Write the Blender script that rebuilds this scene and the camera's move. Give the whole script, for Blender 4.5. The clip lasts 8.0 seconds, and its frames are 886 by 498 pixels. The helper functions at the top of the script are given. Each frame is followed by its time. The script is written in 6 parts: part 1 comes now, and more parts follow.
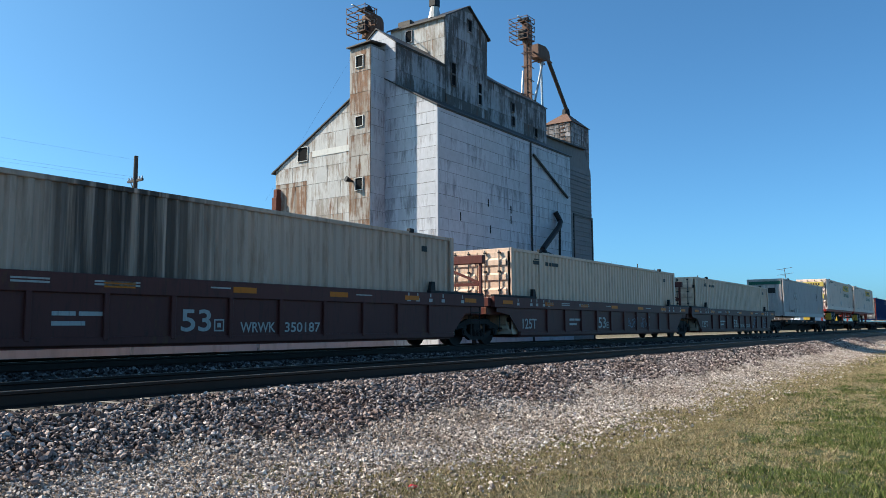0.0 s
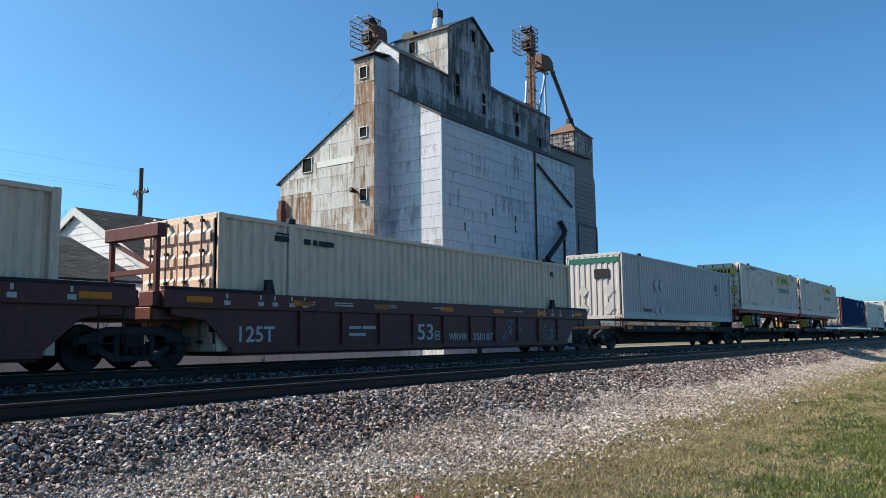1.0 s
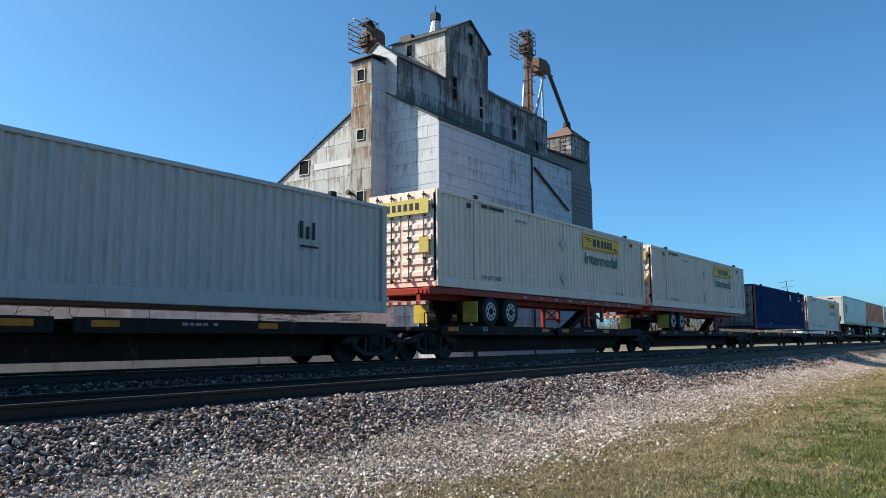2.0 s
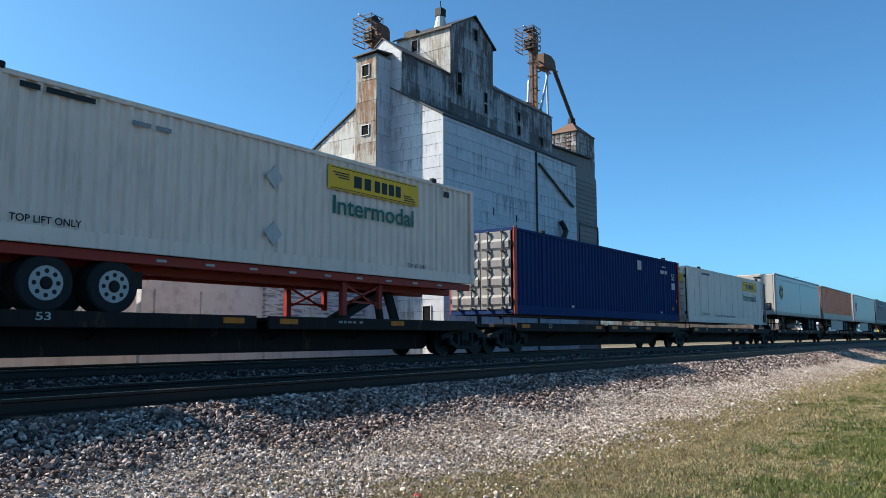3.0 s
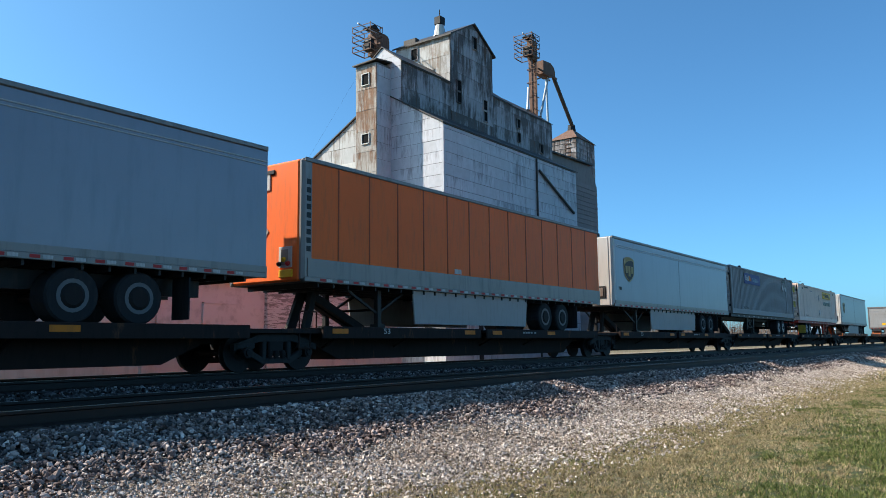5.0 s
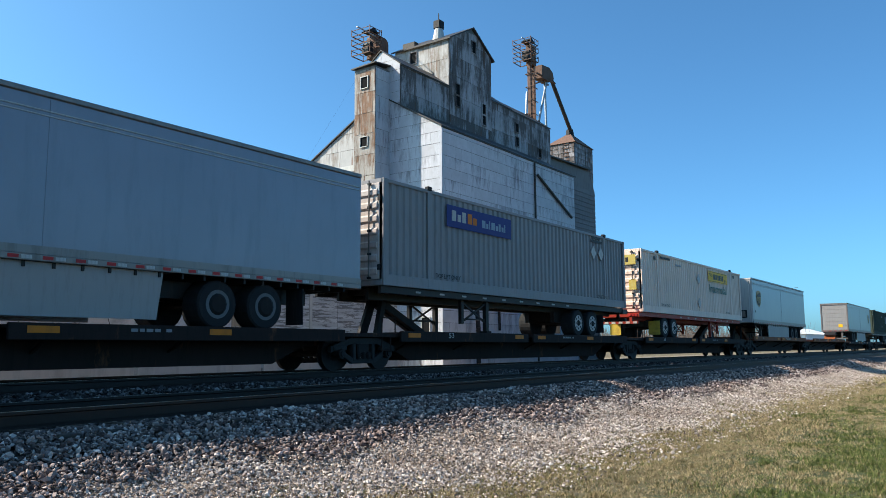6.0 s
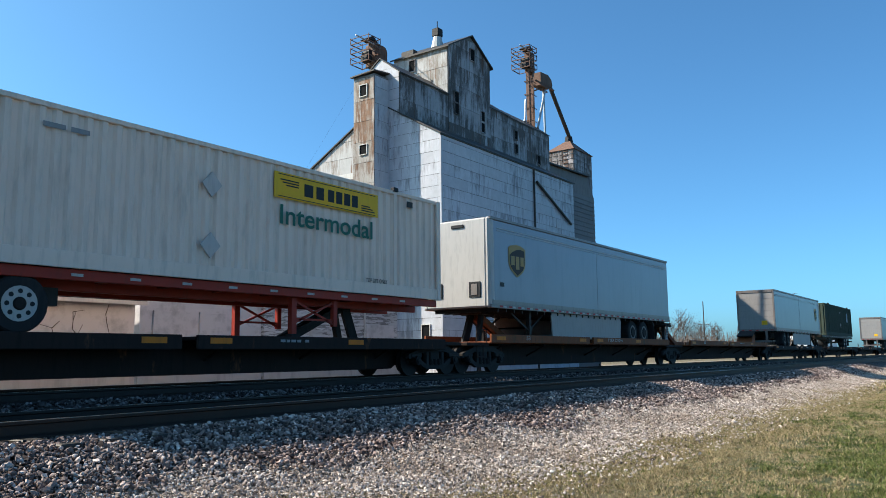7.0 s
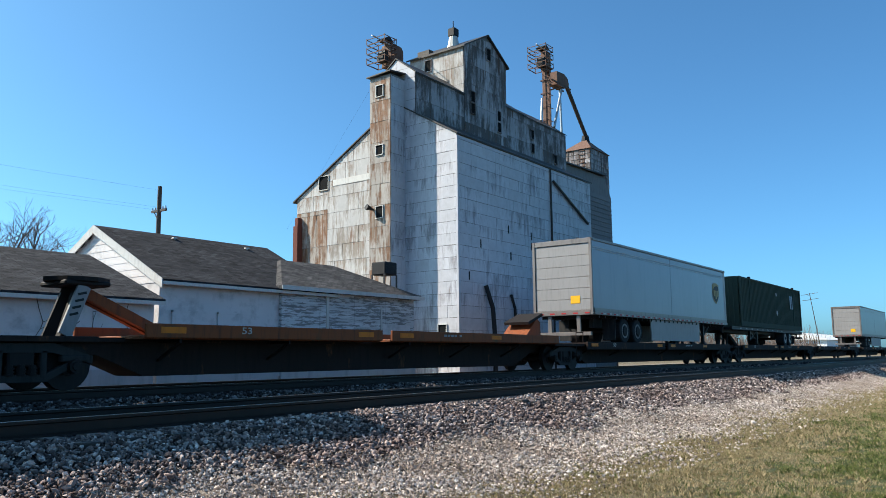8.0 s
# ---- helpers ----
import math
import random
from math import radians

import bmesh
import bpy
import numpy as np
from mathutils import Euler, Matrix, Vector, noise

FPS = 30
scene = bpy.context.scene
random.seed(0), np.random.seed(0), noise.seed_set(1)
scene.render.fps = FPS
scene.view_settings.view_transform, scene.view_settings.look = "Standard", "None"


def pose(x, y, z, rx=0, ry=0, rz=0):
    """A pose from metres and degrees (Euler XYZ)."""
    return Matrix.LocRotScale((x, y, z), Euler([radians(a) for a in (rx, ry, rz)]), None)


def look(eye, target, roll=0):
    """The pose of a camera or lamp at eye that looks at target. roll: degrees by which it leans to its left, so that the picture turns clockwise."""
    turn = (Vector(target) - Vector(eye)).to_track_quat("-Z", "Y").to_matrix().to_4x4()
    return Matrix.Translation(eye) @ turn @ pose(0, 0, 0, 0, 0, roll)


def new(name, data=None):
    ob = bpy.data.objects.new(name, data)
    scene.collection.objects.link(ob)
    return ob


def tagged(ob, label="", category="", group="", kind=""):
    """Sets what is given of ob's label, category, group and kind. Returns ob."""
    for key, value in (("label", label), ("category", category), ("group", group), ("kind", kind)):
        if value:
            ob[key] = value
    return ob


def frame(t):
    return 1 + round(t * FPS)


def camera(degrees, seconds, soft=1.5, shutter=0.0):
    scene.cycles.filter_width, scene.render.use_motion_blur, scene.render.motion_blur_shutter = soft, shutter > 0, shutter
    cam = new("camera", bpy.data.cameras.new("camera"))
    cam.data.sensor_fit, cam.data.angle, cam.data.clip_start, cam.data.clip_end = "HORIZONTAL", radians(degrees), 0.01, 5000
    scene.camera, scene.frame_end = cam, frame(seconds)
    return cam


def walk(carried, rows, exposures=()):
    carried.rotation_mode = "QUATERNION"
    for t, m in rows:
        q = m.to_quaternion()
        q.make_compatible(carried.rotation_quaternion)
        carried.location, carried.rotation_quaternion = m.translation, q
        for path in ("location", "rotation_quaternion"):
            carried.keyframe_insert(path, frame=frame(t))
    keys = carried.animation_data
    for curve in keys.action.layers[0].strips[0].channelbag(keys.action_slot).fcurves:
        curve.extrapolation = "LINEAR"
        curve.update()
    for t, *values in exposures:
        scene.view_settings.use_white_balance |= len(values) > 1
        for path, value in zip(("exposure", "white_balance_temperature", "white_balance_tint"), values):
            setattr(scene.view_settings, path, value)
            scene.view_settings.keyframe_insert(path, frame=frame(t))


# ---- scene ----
# Axes: x runs along the tracks, y away from the camera across them, z = 0 is the top of the rails under the train.
cam = camera(59.17, 8.0, soft=0.7)
walk(cam, [
    (0.0, pose(0, 0, 0.55, 95.758, 0.299, -54.656)),
    (0.5, pose(0, 0, 0.55, 95.896, 0.368, -54.530)),
    (1.0, pose(0, 0, 0.55, 96.497, 0.599, -54.280)),
    (2.5, pose(0, 0, 0.55, 96.745, 0.182, -54.651)),
    (3.0, pose(0, 0, 0.55, 96.409, 0.125, -54.273)),
    (3.5, pose(0, 0, 0.55, 96.505, 0.348, -53.869)),
    (4.0, pose(0, 0, 0.55, 96.312, 0.319, -53.365)),
    (4.5, pose(0, 0, 0.55, 96.845, 0.211, -54.058)),
    (5.0, pose(0, 0, 0.55, 96.976, 0.651, -54.116)),
    (6.5, pose(0, 0, 0.55, 97.411, 0.216, -54.449)),
    (7.0, pose(0, 0, 0.55, 97.773, 0.573, -54.326)),
    (7.5, pose(0, 0, 0.55, 97.930, 0.673, -53.846)),
    (8.0, pose(0, 0, 0.55, 97.775, 0.513, -53.120))],
    exposures=[(0.0, 0.74), (1.2, 0.76), (2.5, 0.80), (4.0, 0.95), (5.0, 0.91), (6.5, 0.95), (8.0, 0.88)])

# ---- light ----
SUN_EL, SUN_AZ = 39.5, -28.7
world = bpy.data.worlds.new("sky")
scene.world = world
world.use_nodes = True
wn = world.node_tree.nodes
sky = wn.new("ShaderNodeTexSky")
sky.sky_type, sky.sun_disc = "NISHITA", False
sky.sun_elevation, sky.sun_rotation = radians(SUN_EL), radians(SUN_AZ)
sky.air_density, sky.dust_density, sky.ozone_density = 0.6, 1.5, 3.0
wn["Background"].inputs["Strength"].default_value = 0.107
tint = wn.new("ShaderNodeMix")   # a clear cold-air blue
tint.data_type, tint.blend_type = "RGBA", "MULTIPLY"
tint.inputs[0].default_value, tint.inputs[7].default_value = 1.0, (0.575, 1.065, 1.20, 1)
world.node_tree.links.new(sky.outputs[0], tint.inputs[6])
world.node_tree.links.new(tint.outputs[2], wn["Background"].inputs["Color"])
sun = new("sun", bpy.data.lights.new("sun", "SUN"))
sun.data.energy, sun.data.angle, sun.data.color = 5.0, radians(0.53), (1.0, 0.90, 0.76)
_sd = Vector((math.sin(radians(SUN_AZ)) * math.cos(radians(SUN_EL)), math.cos(radians(SUN_AZ)) * math.cos(radians(SUN_EL)), math.sin(radians(SUN_EL))))
sun.matrix_world = look(_sd * 200, (0, 0, 0))


# ---- mesh helpers ----
class Build:
    """Collects boxes, prisms and tubes into one mesh."""

    def __init__(self):
        self.v, self.f = [], []

    def add(self, verts, faces):
        n = len(self.v)
        self.v += [tuple(p) for p in verts]
        self.f += [tuple(i + n for i in f) for f in faces]
        return self

    def box(self, x0, x1, y0, y1, z0, z1, b=0.0):
        if b <= 0:
            vs = [(x, y, z) for x in (x0, x1) for y in (y0, y1) for z in (z0, z1)]
            return self.add(vs, [(0, 1, 3, 2), (4, 6, 7, 5), (0, 4, 5, 1), (2, 3, 7, 6), (0, 2, 6, 4), (1, 5, 7, 3)])
        b = min(b, (x1 - x0) / 2.5, (y1 - y0) / 2.5, (z1 - z0) / 2.5)
        bm = bmesh.new()
        bmesh.ops.create_cube(bm, size=1, matrix=Matrix.LocRotScale(((x0 + x1) / 2, (y0 + y1) / 2, (z0 + z1) / 2), None, (x1 - x0, y1 - y0, z1 - z0)))
        bmesh.ops.bevel(bm, geom=bm.edges[:], offset=b, segments=1, affect="EDGES")
        bm.verts.index_update()
        self.add([v.co for v in bm.verts], [[v.index for v in f.verts] for f in bm.faces])
        bm.free()
        return self

    def prism(self, pts, a0, a1, axis="x"):
        """pts: outline in the two other axes (in order y,z / x,z / x,y), counter-clockwise, pushed from a0 to a1."""
        put = {"x": lambda a, p: (a, p[0], p[1]), "y": lambda a, p: (p[0], a, p[1]), "z": lambda a, p: (p[0], p[1], a)}[axis]
        n = len(pts)
        vs = [put(a0, p) for p in pts] + [put(a1, p) for p in pts]
        return self.add(vs, [tuple(range(n)), tuple(range(2 * n - 1, n - 1, -1))] + [(i, i + n, (i + 1) % n + n, (i + 1) % n) for i in range(n)])

    def tube(self, p0, p1, r0, r1=None, n=10, caps=True):
        r1 = r0 if r1 is None else r1
        p0, p1 = Vector(p0), Vector(p1)
        d = (p1 - p0).normalized()
        u = d.cross(Vector((0, 0, 1)) if abs(d.z) < 0.9 else Vector((1, 0, 0))).normalized()
        w = d.cross(u)
        cs = [(math.cos(2 * math.pi * i / n), math.sin(2 * math.pi * i / n)) for i in range(n)]
        vs = [p0 + (u * c + w * s) * r0 for c, s in cs] + [p1 + (u * c + w * s) * r1 for c, s in cs]
        fs = [(i, (i + 1) % n, (i + 1) % n + n, i + n) for i in range(n)]
        if caps:
            fs += [tuple(range(n - 1, -1, -1)), tuple(range(n, 2 * n))]
        return self.add(vs, fs)

    def beam(self, p0, p1, w, h):
        """A bar of cross-section w (level) by h between two points."""
        p0, p1 = Vector(p0), Vector(p1)
        d = (p1 - p0).normalized()
        u = d.cross(Vector((0, 0, 1)) if abs(d.z) < 0.95 else Vector((1, 0, 0))).normalized()
        t = u.cross(d)
        vs = [p + u * a * w / 2 + t * c * h / 2 for p in (p0, p1) for a, c in ((-1, -1), (1, -1), (1, 1), (-1, 1))]
        return self.add(vs, [(0, 1, 2, 3), (7, 6, 5, 4), (0, 4, 5, 1), (1, 5, 6, 2), (2, 6, 7, 3), (3, 7, 4, 0)])

    def mesh(self, name):
        me = bpy.data.meshes.new(name)
        me.from_pydata(self.v, [], self.f)
        bm = bmesh.new()
        bm.from_mesh(me)
        bmesh.ops.recalc_face_normals(bm, faces=bm.faces[:])
        bm.to_mesh(me)
        bm.free()
        return me


def part(name, b, material, parent=None, label="", smooth=False):
    """One mesh object from a Build or a mesh, under a thing or a part."""
    me = b.mesh(name) if isinstance(b, Build) else b
    if material and not me.materials:
        me.materials.append(material)
    if smooth:
        me.shade_smooth()
    ob = new(name, me)
    ob.parent = parent
    return tagged(ob, label)


def thing(name, label, category, m=None, group="", kind=""):
    ob = new(name)
    ob.empty_display_size = 0.2
    if m is not None:
        ob.matrix_basis = m
    return tagged(ob, label, category, group, kind)


def text_mesh(words, height, width=None, depth=0.004):
    """Flat letters standing in the x-z plane, facing -y, left bottom at the origin."""
    cu = bpy.data.curves.new("letters", "FONT")
    cu.body, cu.size, cu.offset = words, 1.0, 0.015
    ob = bpy.data.objects.new("letters", cu)
    scene.collection.objects.link(ob)
    bpy.context.view_layer.update()
    me = bpy.data.meshes.new_from_object(ob.evaluated_get(bpy.context.evaluated_depsgraph_get()))
    bpy.data.objects.remove(ob)
    xs, ys = [v.co.x for v in me.vertices], [v.co.y for v in me.vertices]
    sy = height / (max(ys) - min(ys))
    sx = width / (max(xs) - min(xs)) if width else sy
    x0, y0 = min(xs), min(ys)
    for v in me.vertices:
        v.co = ((v.co.x - x0) * sx, -depth, (v.co.y - y0) * sy)
    return me


# ---- materials ----
def nodes_of(name):
    m = bpy.data.materials.new(name)
    m.use_nodes = True
    nt = m.node_tree
    return m, nt.nodes, nt.links, nt.nodes["Principled BSDF"]


def ramp(n, stops, interpolation="LINEAR"):
    r = n.new("ShaderNodeValToRGB")
    r.color_ramp.interpolation = interpolation
    while len(r.color_ramp.elements) < len(stops):
        r.color_ramp.elements.new(0.5)
    for e, (p, c) in zip(r.color_ramp.elements, stops):
        e.position, e.color = p, (*c, 1) if len(c) == 3 else c
    return r


def mixc(n, l, fac, a, b, mode="MIX"):
    x = n.new("ShaderNodeMix")
    x.data_type, x.blend_type = "RGBA", mode
    for sock, val in ((x.inputs[0], fac), (x.inputs[6], a), (x.inputs[7], b)):
        if hasattr(val, "is_linked"):
            l.new(val, sock)
        elif isinstance(val, (int, float)):
            sock.default_value = val
        else:
            sock.default_value = (*val, 1)
    return x.outputs[2]


def noise_out(n, l, vec, scale, detail=4, rough=0.55, stretch=None):
    t = n.new("ShaderNodeTexNoise")
    t.inputs["Scale"].default_value, t.inputs["Detail"].default_value, t.inputs["Roughness"].default_value = scale, detail, rough
    if stretch:
        mp = n.new("ShaderNodeMapping")
        mp.inputs["Scale"].default_value = stretch
        l.new(vec, mp.inputs["Vector"])
        vec = mp.outputs[0]
    l.new(vec, t.inputs["Vector"])
    return t.outputs["Fac"]


def painted(name, col, dirt=(0.12, 0.10, 0.08), amount=0.5, rough=0.5, metal=0.0, grain=9.0, streak=True, bump=0.15, rust=0.0, vary=0.0, fixed=False, sharp=0.24, spec=0.2):
    """Weathered paint: mottled tone, grime in streaks that run down, spots of rust."""
    m, n, l, bs = nodes_of(name)
    vec = n.new("ShaderNodeNewGeometry").outputs["Position"] if fixed else n.new("ShaderNodeTexCoord").outputs["Object"]
    big = noise_out(n, l, vec, 0.7, 5)
    c = mixc(n, l, big, tuple(v * 0.86 for v in col), tuple(min(1, v * 1.08) for v in col))
    fine = noise_out(n, l, vec, grain, 6, 0.65, streak if isinstance(streak, tuple) else (1, 1, 0.16) if streak else None)
    r = ramp(n, [(0.50, (0, 0, 0)), (0.50 + sharp, (1, 1, 1))])
    l.new(fine, r.inputs[0])
    k = n.new("ShaderNodeMath")
    k.operation = "MULTIPLY"
    k.inputs[1].default_value = amount
    l.new(r.outputs[0], k.inputs[0])
    c = mixc(n, l, k.outputs[0], c, dirt)
    if rust > 0:
        sp = noise_out(n, l, vec, 2.2, 8, 0.7, (1, 1, 0.35))
        rr = ramp(n, [(0.62 - rust * 0.25, (0, 0, 0)), (0.72 - rust * 0.2, (1, 1, 1))])
        l.new(sp, rr.inputs[0])
        c = mixc(n, l, rr.outputs[0], c, (0.13, 0.055, 0.025))
    if vary > 0:
        oi = n.new("ShaderNodeObjectInfo")
        rv = ramp(n, [(0, (1 - vary,) * 3), (1, (1 + vary * 0.4,) * 3)])
        l.new(oi.outputs["Random"], rv.inputs[0])
        c = mixc(n, l, 1.0, c, rv.outputs[0], "MULTIPLY")
    l.new(c, bs.inputs["Base Color"])
    bs.inputs["Roughness"].default_value, bs.inputs["Metallic"].default_value = rough, metal
    bs.inputs["Specular IOR Level"].default_value = spec
    bp = n.new("ShaderNodeBump")
    bp.inputs["Strength"].default_value, bp.inputs["Distance"].default_value = bump, 0.01
    l.new(fine, bp.inputs["Height"])
    l.new(bp.outputs[0], bs.inputs["Normal"])
    return m


def sheet_metal(name, pale, grime, rust, k_grime, k_rust, vary=0.15, rough=0.62):
    """Old painted sheet: grime and rust that run down from the laps, in clusters, each sheet with its own tone."""
    m, n, l, bs = nodes_of(name)
    pos = n.new("ShaderNodeNewGeometry").outputs["Position"]
    rnd = n.new("ShaderNodeObjectInfo").outputs["Random"]
    sep = n.new("ShaderNodeSeparateXYZ")
    l.new(n.new("ShaderNodeTexCoord").outputs["Generated"], sep.inputs[0])

    def weigh(terms):
        out = None
        for sock, k in terms:
            q = n.new("ShaderNodeMath")
            q.operation = "MULTIPLY_ADD"
            q.inputs[1].default_value = k
            l.new(sock, q.inputs[0])
            if out:
                l.new(out, q.inputs[2])
            else:
                q.inputs[2].default_value = 0.0
            out = q.outputs[0]
        return out

    run = noise_out(n, l, pos, 3.6, 7, 0.62, (1, 1, 0.14))
    thin = noise_out(n, l, pos, 13.0, 5, 0.7, (1, 1, 0.2))
    cloud = noise_out(n, l, pos, 0.5, 4)
    spot = noise_out(n, l, pos, 2.0, 8, 0.7)
    tone = ramp(n, [(0.3, tuple(v * 0.80 for v in pale)), (0.7, tuple(min(1, v * 1.10) for v in pale))])
    l.new(weigh([(cloud, 0.5), (spot, 0.5)]), tone.inputs[0])
    g = ramp(n, [(0.60 - 0.16 * k_grime, (0, 0, 0)), (0.71 - 0.16 * k_grime, (0.9, 0.9, 0.9))])
    l.new(weigh([(run, 0.40), (thin, 0.24), (cloud, 0.34), (sep.outputs[2], 0.03), (rnd, 0.09)]), g.inputs[0])
    c = mixc(n, l, g.outputs[0], tone.outputs[0], grime)
    r = ramp(n, [(0.67 - 0.24 * k_rust, (0, 0, 0)), (0.77 - 0.24 * k_rust, (0.95, 0.95, 0.95))])
    run2 = noise_out(n, l, pos, 4.4, 6, 0.6, (1.3, 0.9, 0.11))
    l.new(weigh([(run2, 0.72), (spot, 0.24), (rnd, 0.08), (sep.outputs[2], 0.03)]), r.inputs[0])
    rc = ramp(n, [(0.3, tuple(v * 0.5 for v in rust)), (0.65, tuple(v * 1.6 for v in rust))])
    l.new(thin, rc.inputs[0])
    c = mixc(n, l, r.outputs[0], c, rc.outputs[0])
    rv = ramp(n, [(0, (1 - vary,) * 3), (1, (1 + vary * 0.35,) * 3)])
    l.new(rnd, rv.inputs[0])
    c = mixc(n, l, 1.0, c, rv.outputs[0], "MULTIPLY")
    l.new(c, bs.inputs["Base Color"])
    bs.inputs["Roughness"].default_value = rough
    bs.inputs["Specular IOR Level"].default_value = 0.25
    bp = n.new("ShaderNodeBump")
    bp.inputs["Strength"].default_value, bp.inputs["Distance"].default_value = 0.35, 0.03
    l.new(spot, bp.inputs["Height"])
    l.new(bp.outputs[0], bs.inputs["Normal"])
    return m


def shingle_material(name, a, b_):
    """Courses of asphalt tabs, each tab its own tone, mossy and gritty."""
    m, n, l, bs = nodes_of(name)
    pos = n.new("ShaderNodeNewGeometry").outputs["Position"]
    mp = n.new("ShaderNodeMapping")
    mp.inputs["Rotation"].default_value = (0, 0, 0)
    mp.inputs["Scale"].default_value = (1, 1.12, 0)
    l.new(pos, mp.inputs["Vector"])
    br = n.new("ShaderNodeTexBrick")
    br.inputs["Color1"].default_value, br.inputs["Color2"].default_value, br.inputs["Mortar"].default_value = (*a, 1), (*b_, 1), (0.006, 0.006, 0.006, 1)
    br.inputs["Scale"].default_value, br.inputs["Mortar Size"].default_value = 1.0, 0.008
    br.inputs["Brick Width"].default_value, br.inputs["Row Height"].default_value, br.inputs["Bias"].default_value = 0.30, 0.145, 0.0
    l.new(mp.outputs[0], br.inputs["Vector"])
    grit = noise_out(n, l, pos, 30, 4, 0.7)
    cloud = noise_out(n, l, pos, 0.8, 5)
    c = mixc(n, l, 1.0, br.outputs["Color"], ramp_of(n, l, cloud, 0.35, 0.65, (0.7, 0.7, 0.72), (1.25, 1.22, 1.2)), "MULTIPLY")
    c = mixc(n, l, 1.0, c, ramp_of(n, l, grit, 0.3, 0.7, (0.6, 0.6, 0.6), (1.4, 1.4, 1.4)), "MULTIPLY")
    l.new(c, bs.inputs["Base Color"])
    bs.inputs["Roughness"].default_value = 0.95
    bs.inputs["Specular IOR Level"].default_value = 0.2
    bp = n.new("ShaderNodeBump")
    bp.inputs["Strength"].default_value, bp.inputs["Distance"].default_value = 0.6, 0.012
    l.new(br.outputs["Fac"], bp.inputs["Height"])
    bp.invert = True
    l.new(bp.outputs[0], bs.inputs["Normal"])
    return m


def ramp_of(n, l, sock, p0, p1, c0, c1):
    r = ramp(n, [(p0, c0), (p1, c1)])
    l.new(sock, r.inputs[0])
    return r.outputs[0]


def sooty(name, col, soot):
    """Grubby container paint with soft bands of soot running down one stretch of the side."""
    m, n, l, bs = nodes_of(name)
    vec = n.new("ShaderNodeTexCoord").outputs["Object"]
    sep = n.new("ShaderNodeSeparateXYZ")
    l.new(vec, sep.inputs[0])
    stretch = ramp(n, [(0.36, (0.15, 0.15, 0.15)), (0.44, (0.9, 0.9, 0.9)), (0.62, (0.95, 0.95, 0.95)), (0.84, (0.0, 0.0, 0.0))])
    k = n.new("ShaderNodeMath")
    k.operation = "DIVIDE"
    k.inputs[1].default_value = 10.0
    l.new(sep.outputs[0], k.inputs[0])
    l.new(k.outputs[0], stretch.inputs[0])
    bands = ramp_of(n, l, noise_out(n, l, vec, 1.0, 5, 0.6, (5.5, 1, 0.14)), 0.36, 0.54, (0.12, 0.12, 0.12), (1, 1, 1))
    fac = mixc(n, l, 1.0, stretch.outputs[0], bands, "MULTIPLY")
    c = mixc(n, l, noise_out(n, l, vec, 0.7, 5), tuple(v * 0.85 for v in col), tuple(v * 1.08 for v in col))
    thin = ramp_of(n, l, noise_out(n, l, vec, 6.0, 6, 0.65, (1, 1, 0.12)), 0.5, 0.75, (1, 1, 1), (0.62, 0.56, 0.5))
    c = mixc(n, l, 1.0, c, thin, "MULTIPLY")
    c = mixc(n, l, fac, c, soot)
    l.new(c, bs.inputs["Base Color"])
    bs.inputs["Roughness"].default_value = 0.6
    bs.inputs["Specular IOR Level"].default_value = 0.2
    return m


M_WHITE = painted("container_white", (0.82, 0.62, 0.51), amount=0.28, grain=6.0)
M_OFFWHITE = painted("container_off_white", (0.72, 0.51, 0.375), amount=0.4)
M_CREAM = sooty("container_grubby_white", (0.61, 0.42, 0.315), (0.048, 0.037, 0.032))
M_PALE = painted("container_pale", (0.52, 0.455, 0.425), amount=0.3)
M_BLUE = painted("container_blue", (0.014, 0.036, 0.118), (0.02, 0.03, 0.06), 0.35, 0.75, spec=0.08)
M_GREY = painted("container_grey", (0.27, 0.255, 0.255), amount=0.3)
M_GREEN = painted("container_green", (0.055, 0.072, 0.055), (0.13, 0.12, 0.10), 0.3, 0.75, spec=0.08)
M_REEFER = painted("reefer_white", (0.73, 0.575, 0.485), amount=0.25, streak=True)
M_TRAILER = painted("trailer_aluminium", (0.225, 0.21, 0.228), (0.14, 0.14, 0.155), 0.45, 0.32, 0.45, grain=3.0, spec=0.45)
M_NOSE = painted("trailer_nose_white", (0.46, 0.435, 0.41), (0.2, 0.19, 0.18), amount=0.35)
M_ROLL = painted("roll_door_grey", (0.30, 0.285, 0.275), (0.15, 0.145, 0.14), 0.3, 0.45, 0.1)
M_ORANGE = painted("trailer_orange", (0.80, 0.14, 0.022), (0.22, 0.10, 0.05), 0.3)
M_ORANGE_D = painted("trailer_post_dark", (0.30, 0.06, 0.02), amount=0.3)
M_ALU = painted("aluminium_rail", (0.24, 0.205, 0.185), (0.10, 0.09, 0.085), 0.6, 0.42, 0.5, grain=5.0)
M_RED = painted("chassis_red", (0.33, 0.032, 0.018), (0.09, 0.03, 0.02), 0.45)
M_DARKCH = painted("chassis_dark", (0.022, 0.02, 0.019), (0.06, 0.04, 0.03), 0.4)
M_WELL = painted("wellcar_brown", (0.115, 0.034, 0.028), (0.03, 0.02, 0.017), 0.55, rust=0.1)
M_SPINE = painted("spinecar_brown", (0.027, 0.016, 0.013), (0.008, 0.007, 0.006), 0.6, 0.8, rust=0.12)
M_SPINE_O = painted("spinecar_orange_brown", (0.23, 0.062, 0.020), (0.05, 0.028, 0.02), 0.75, 0.65, rust=0.35)
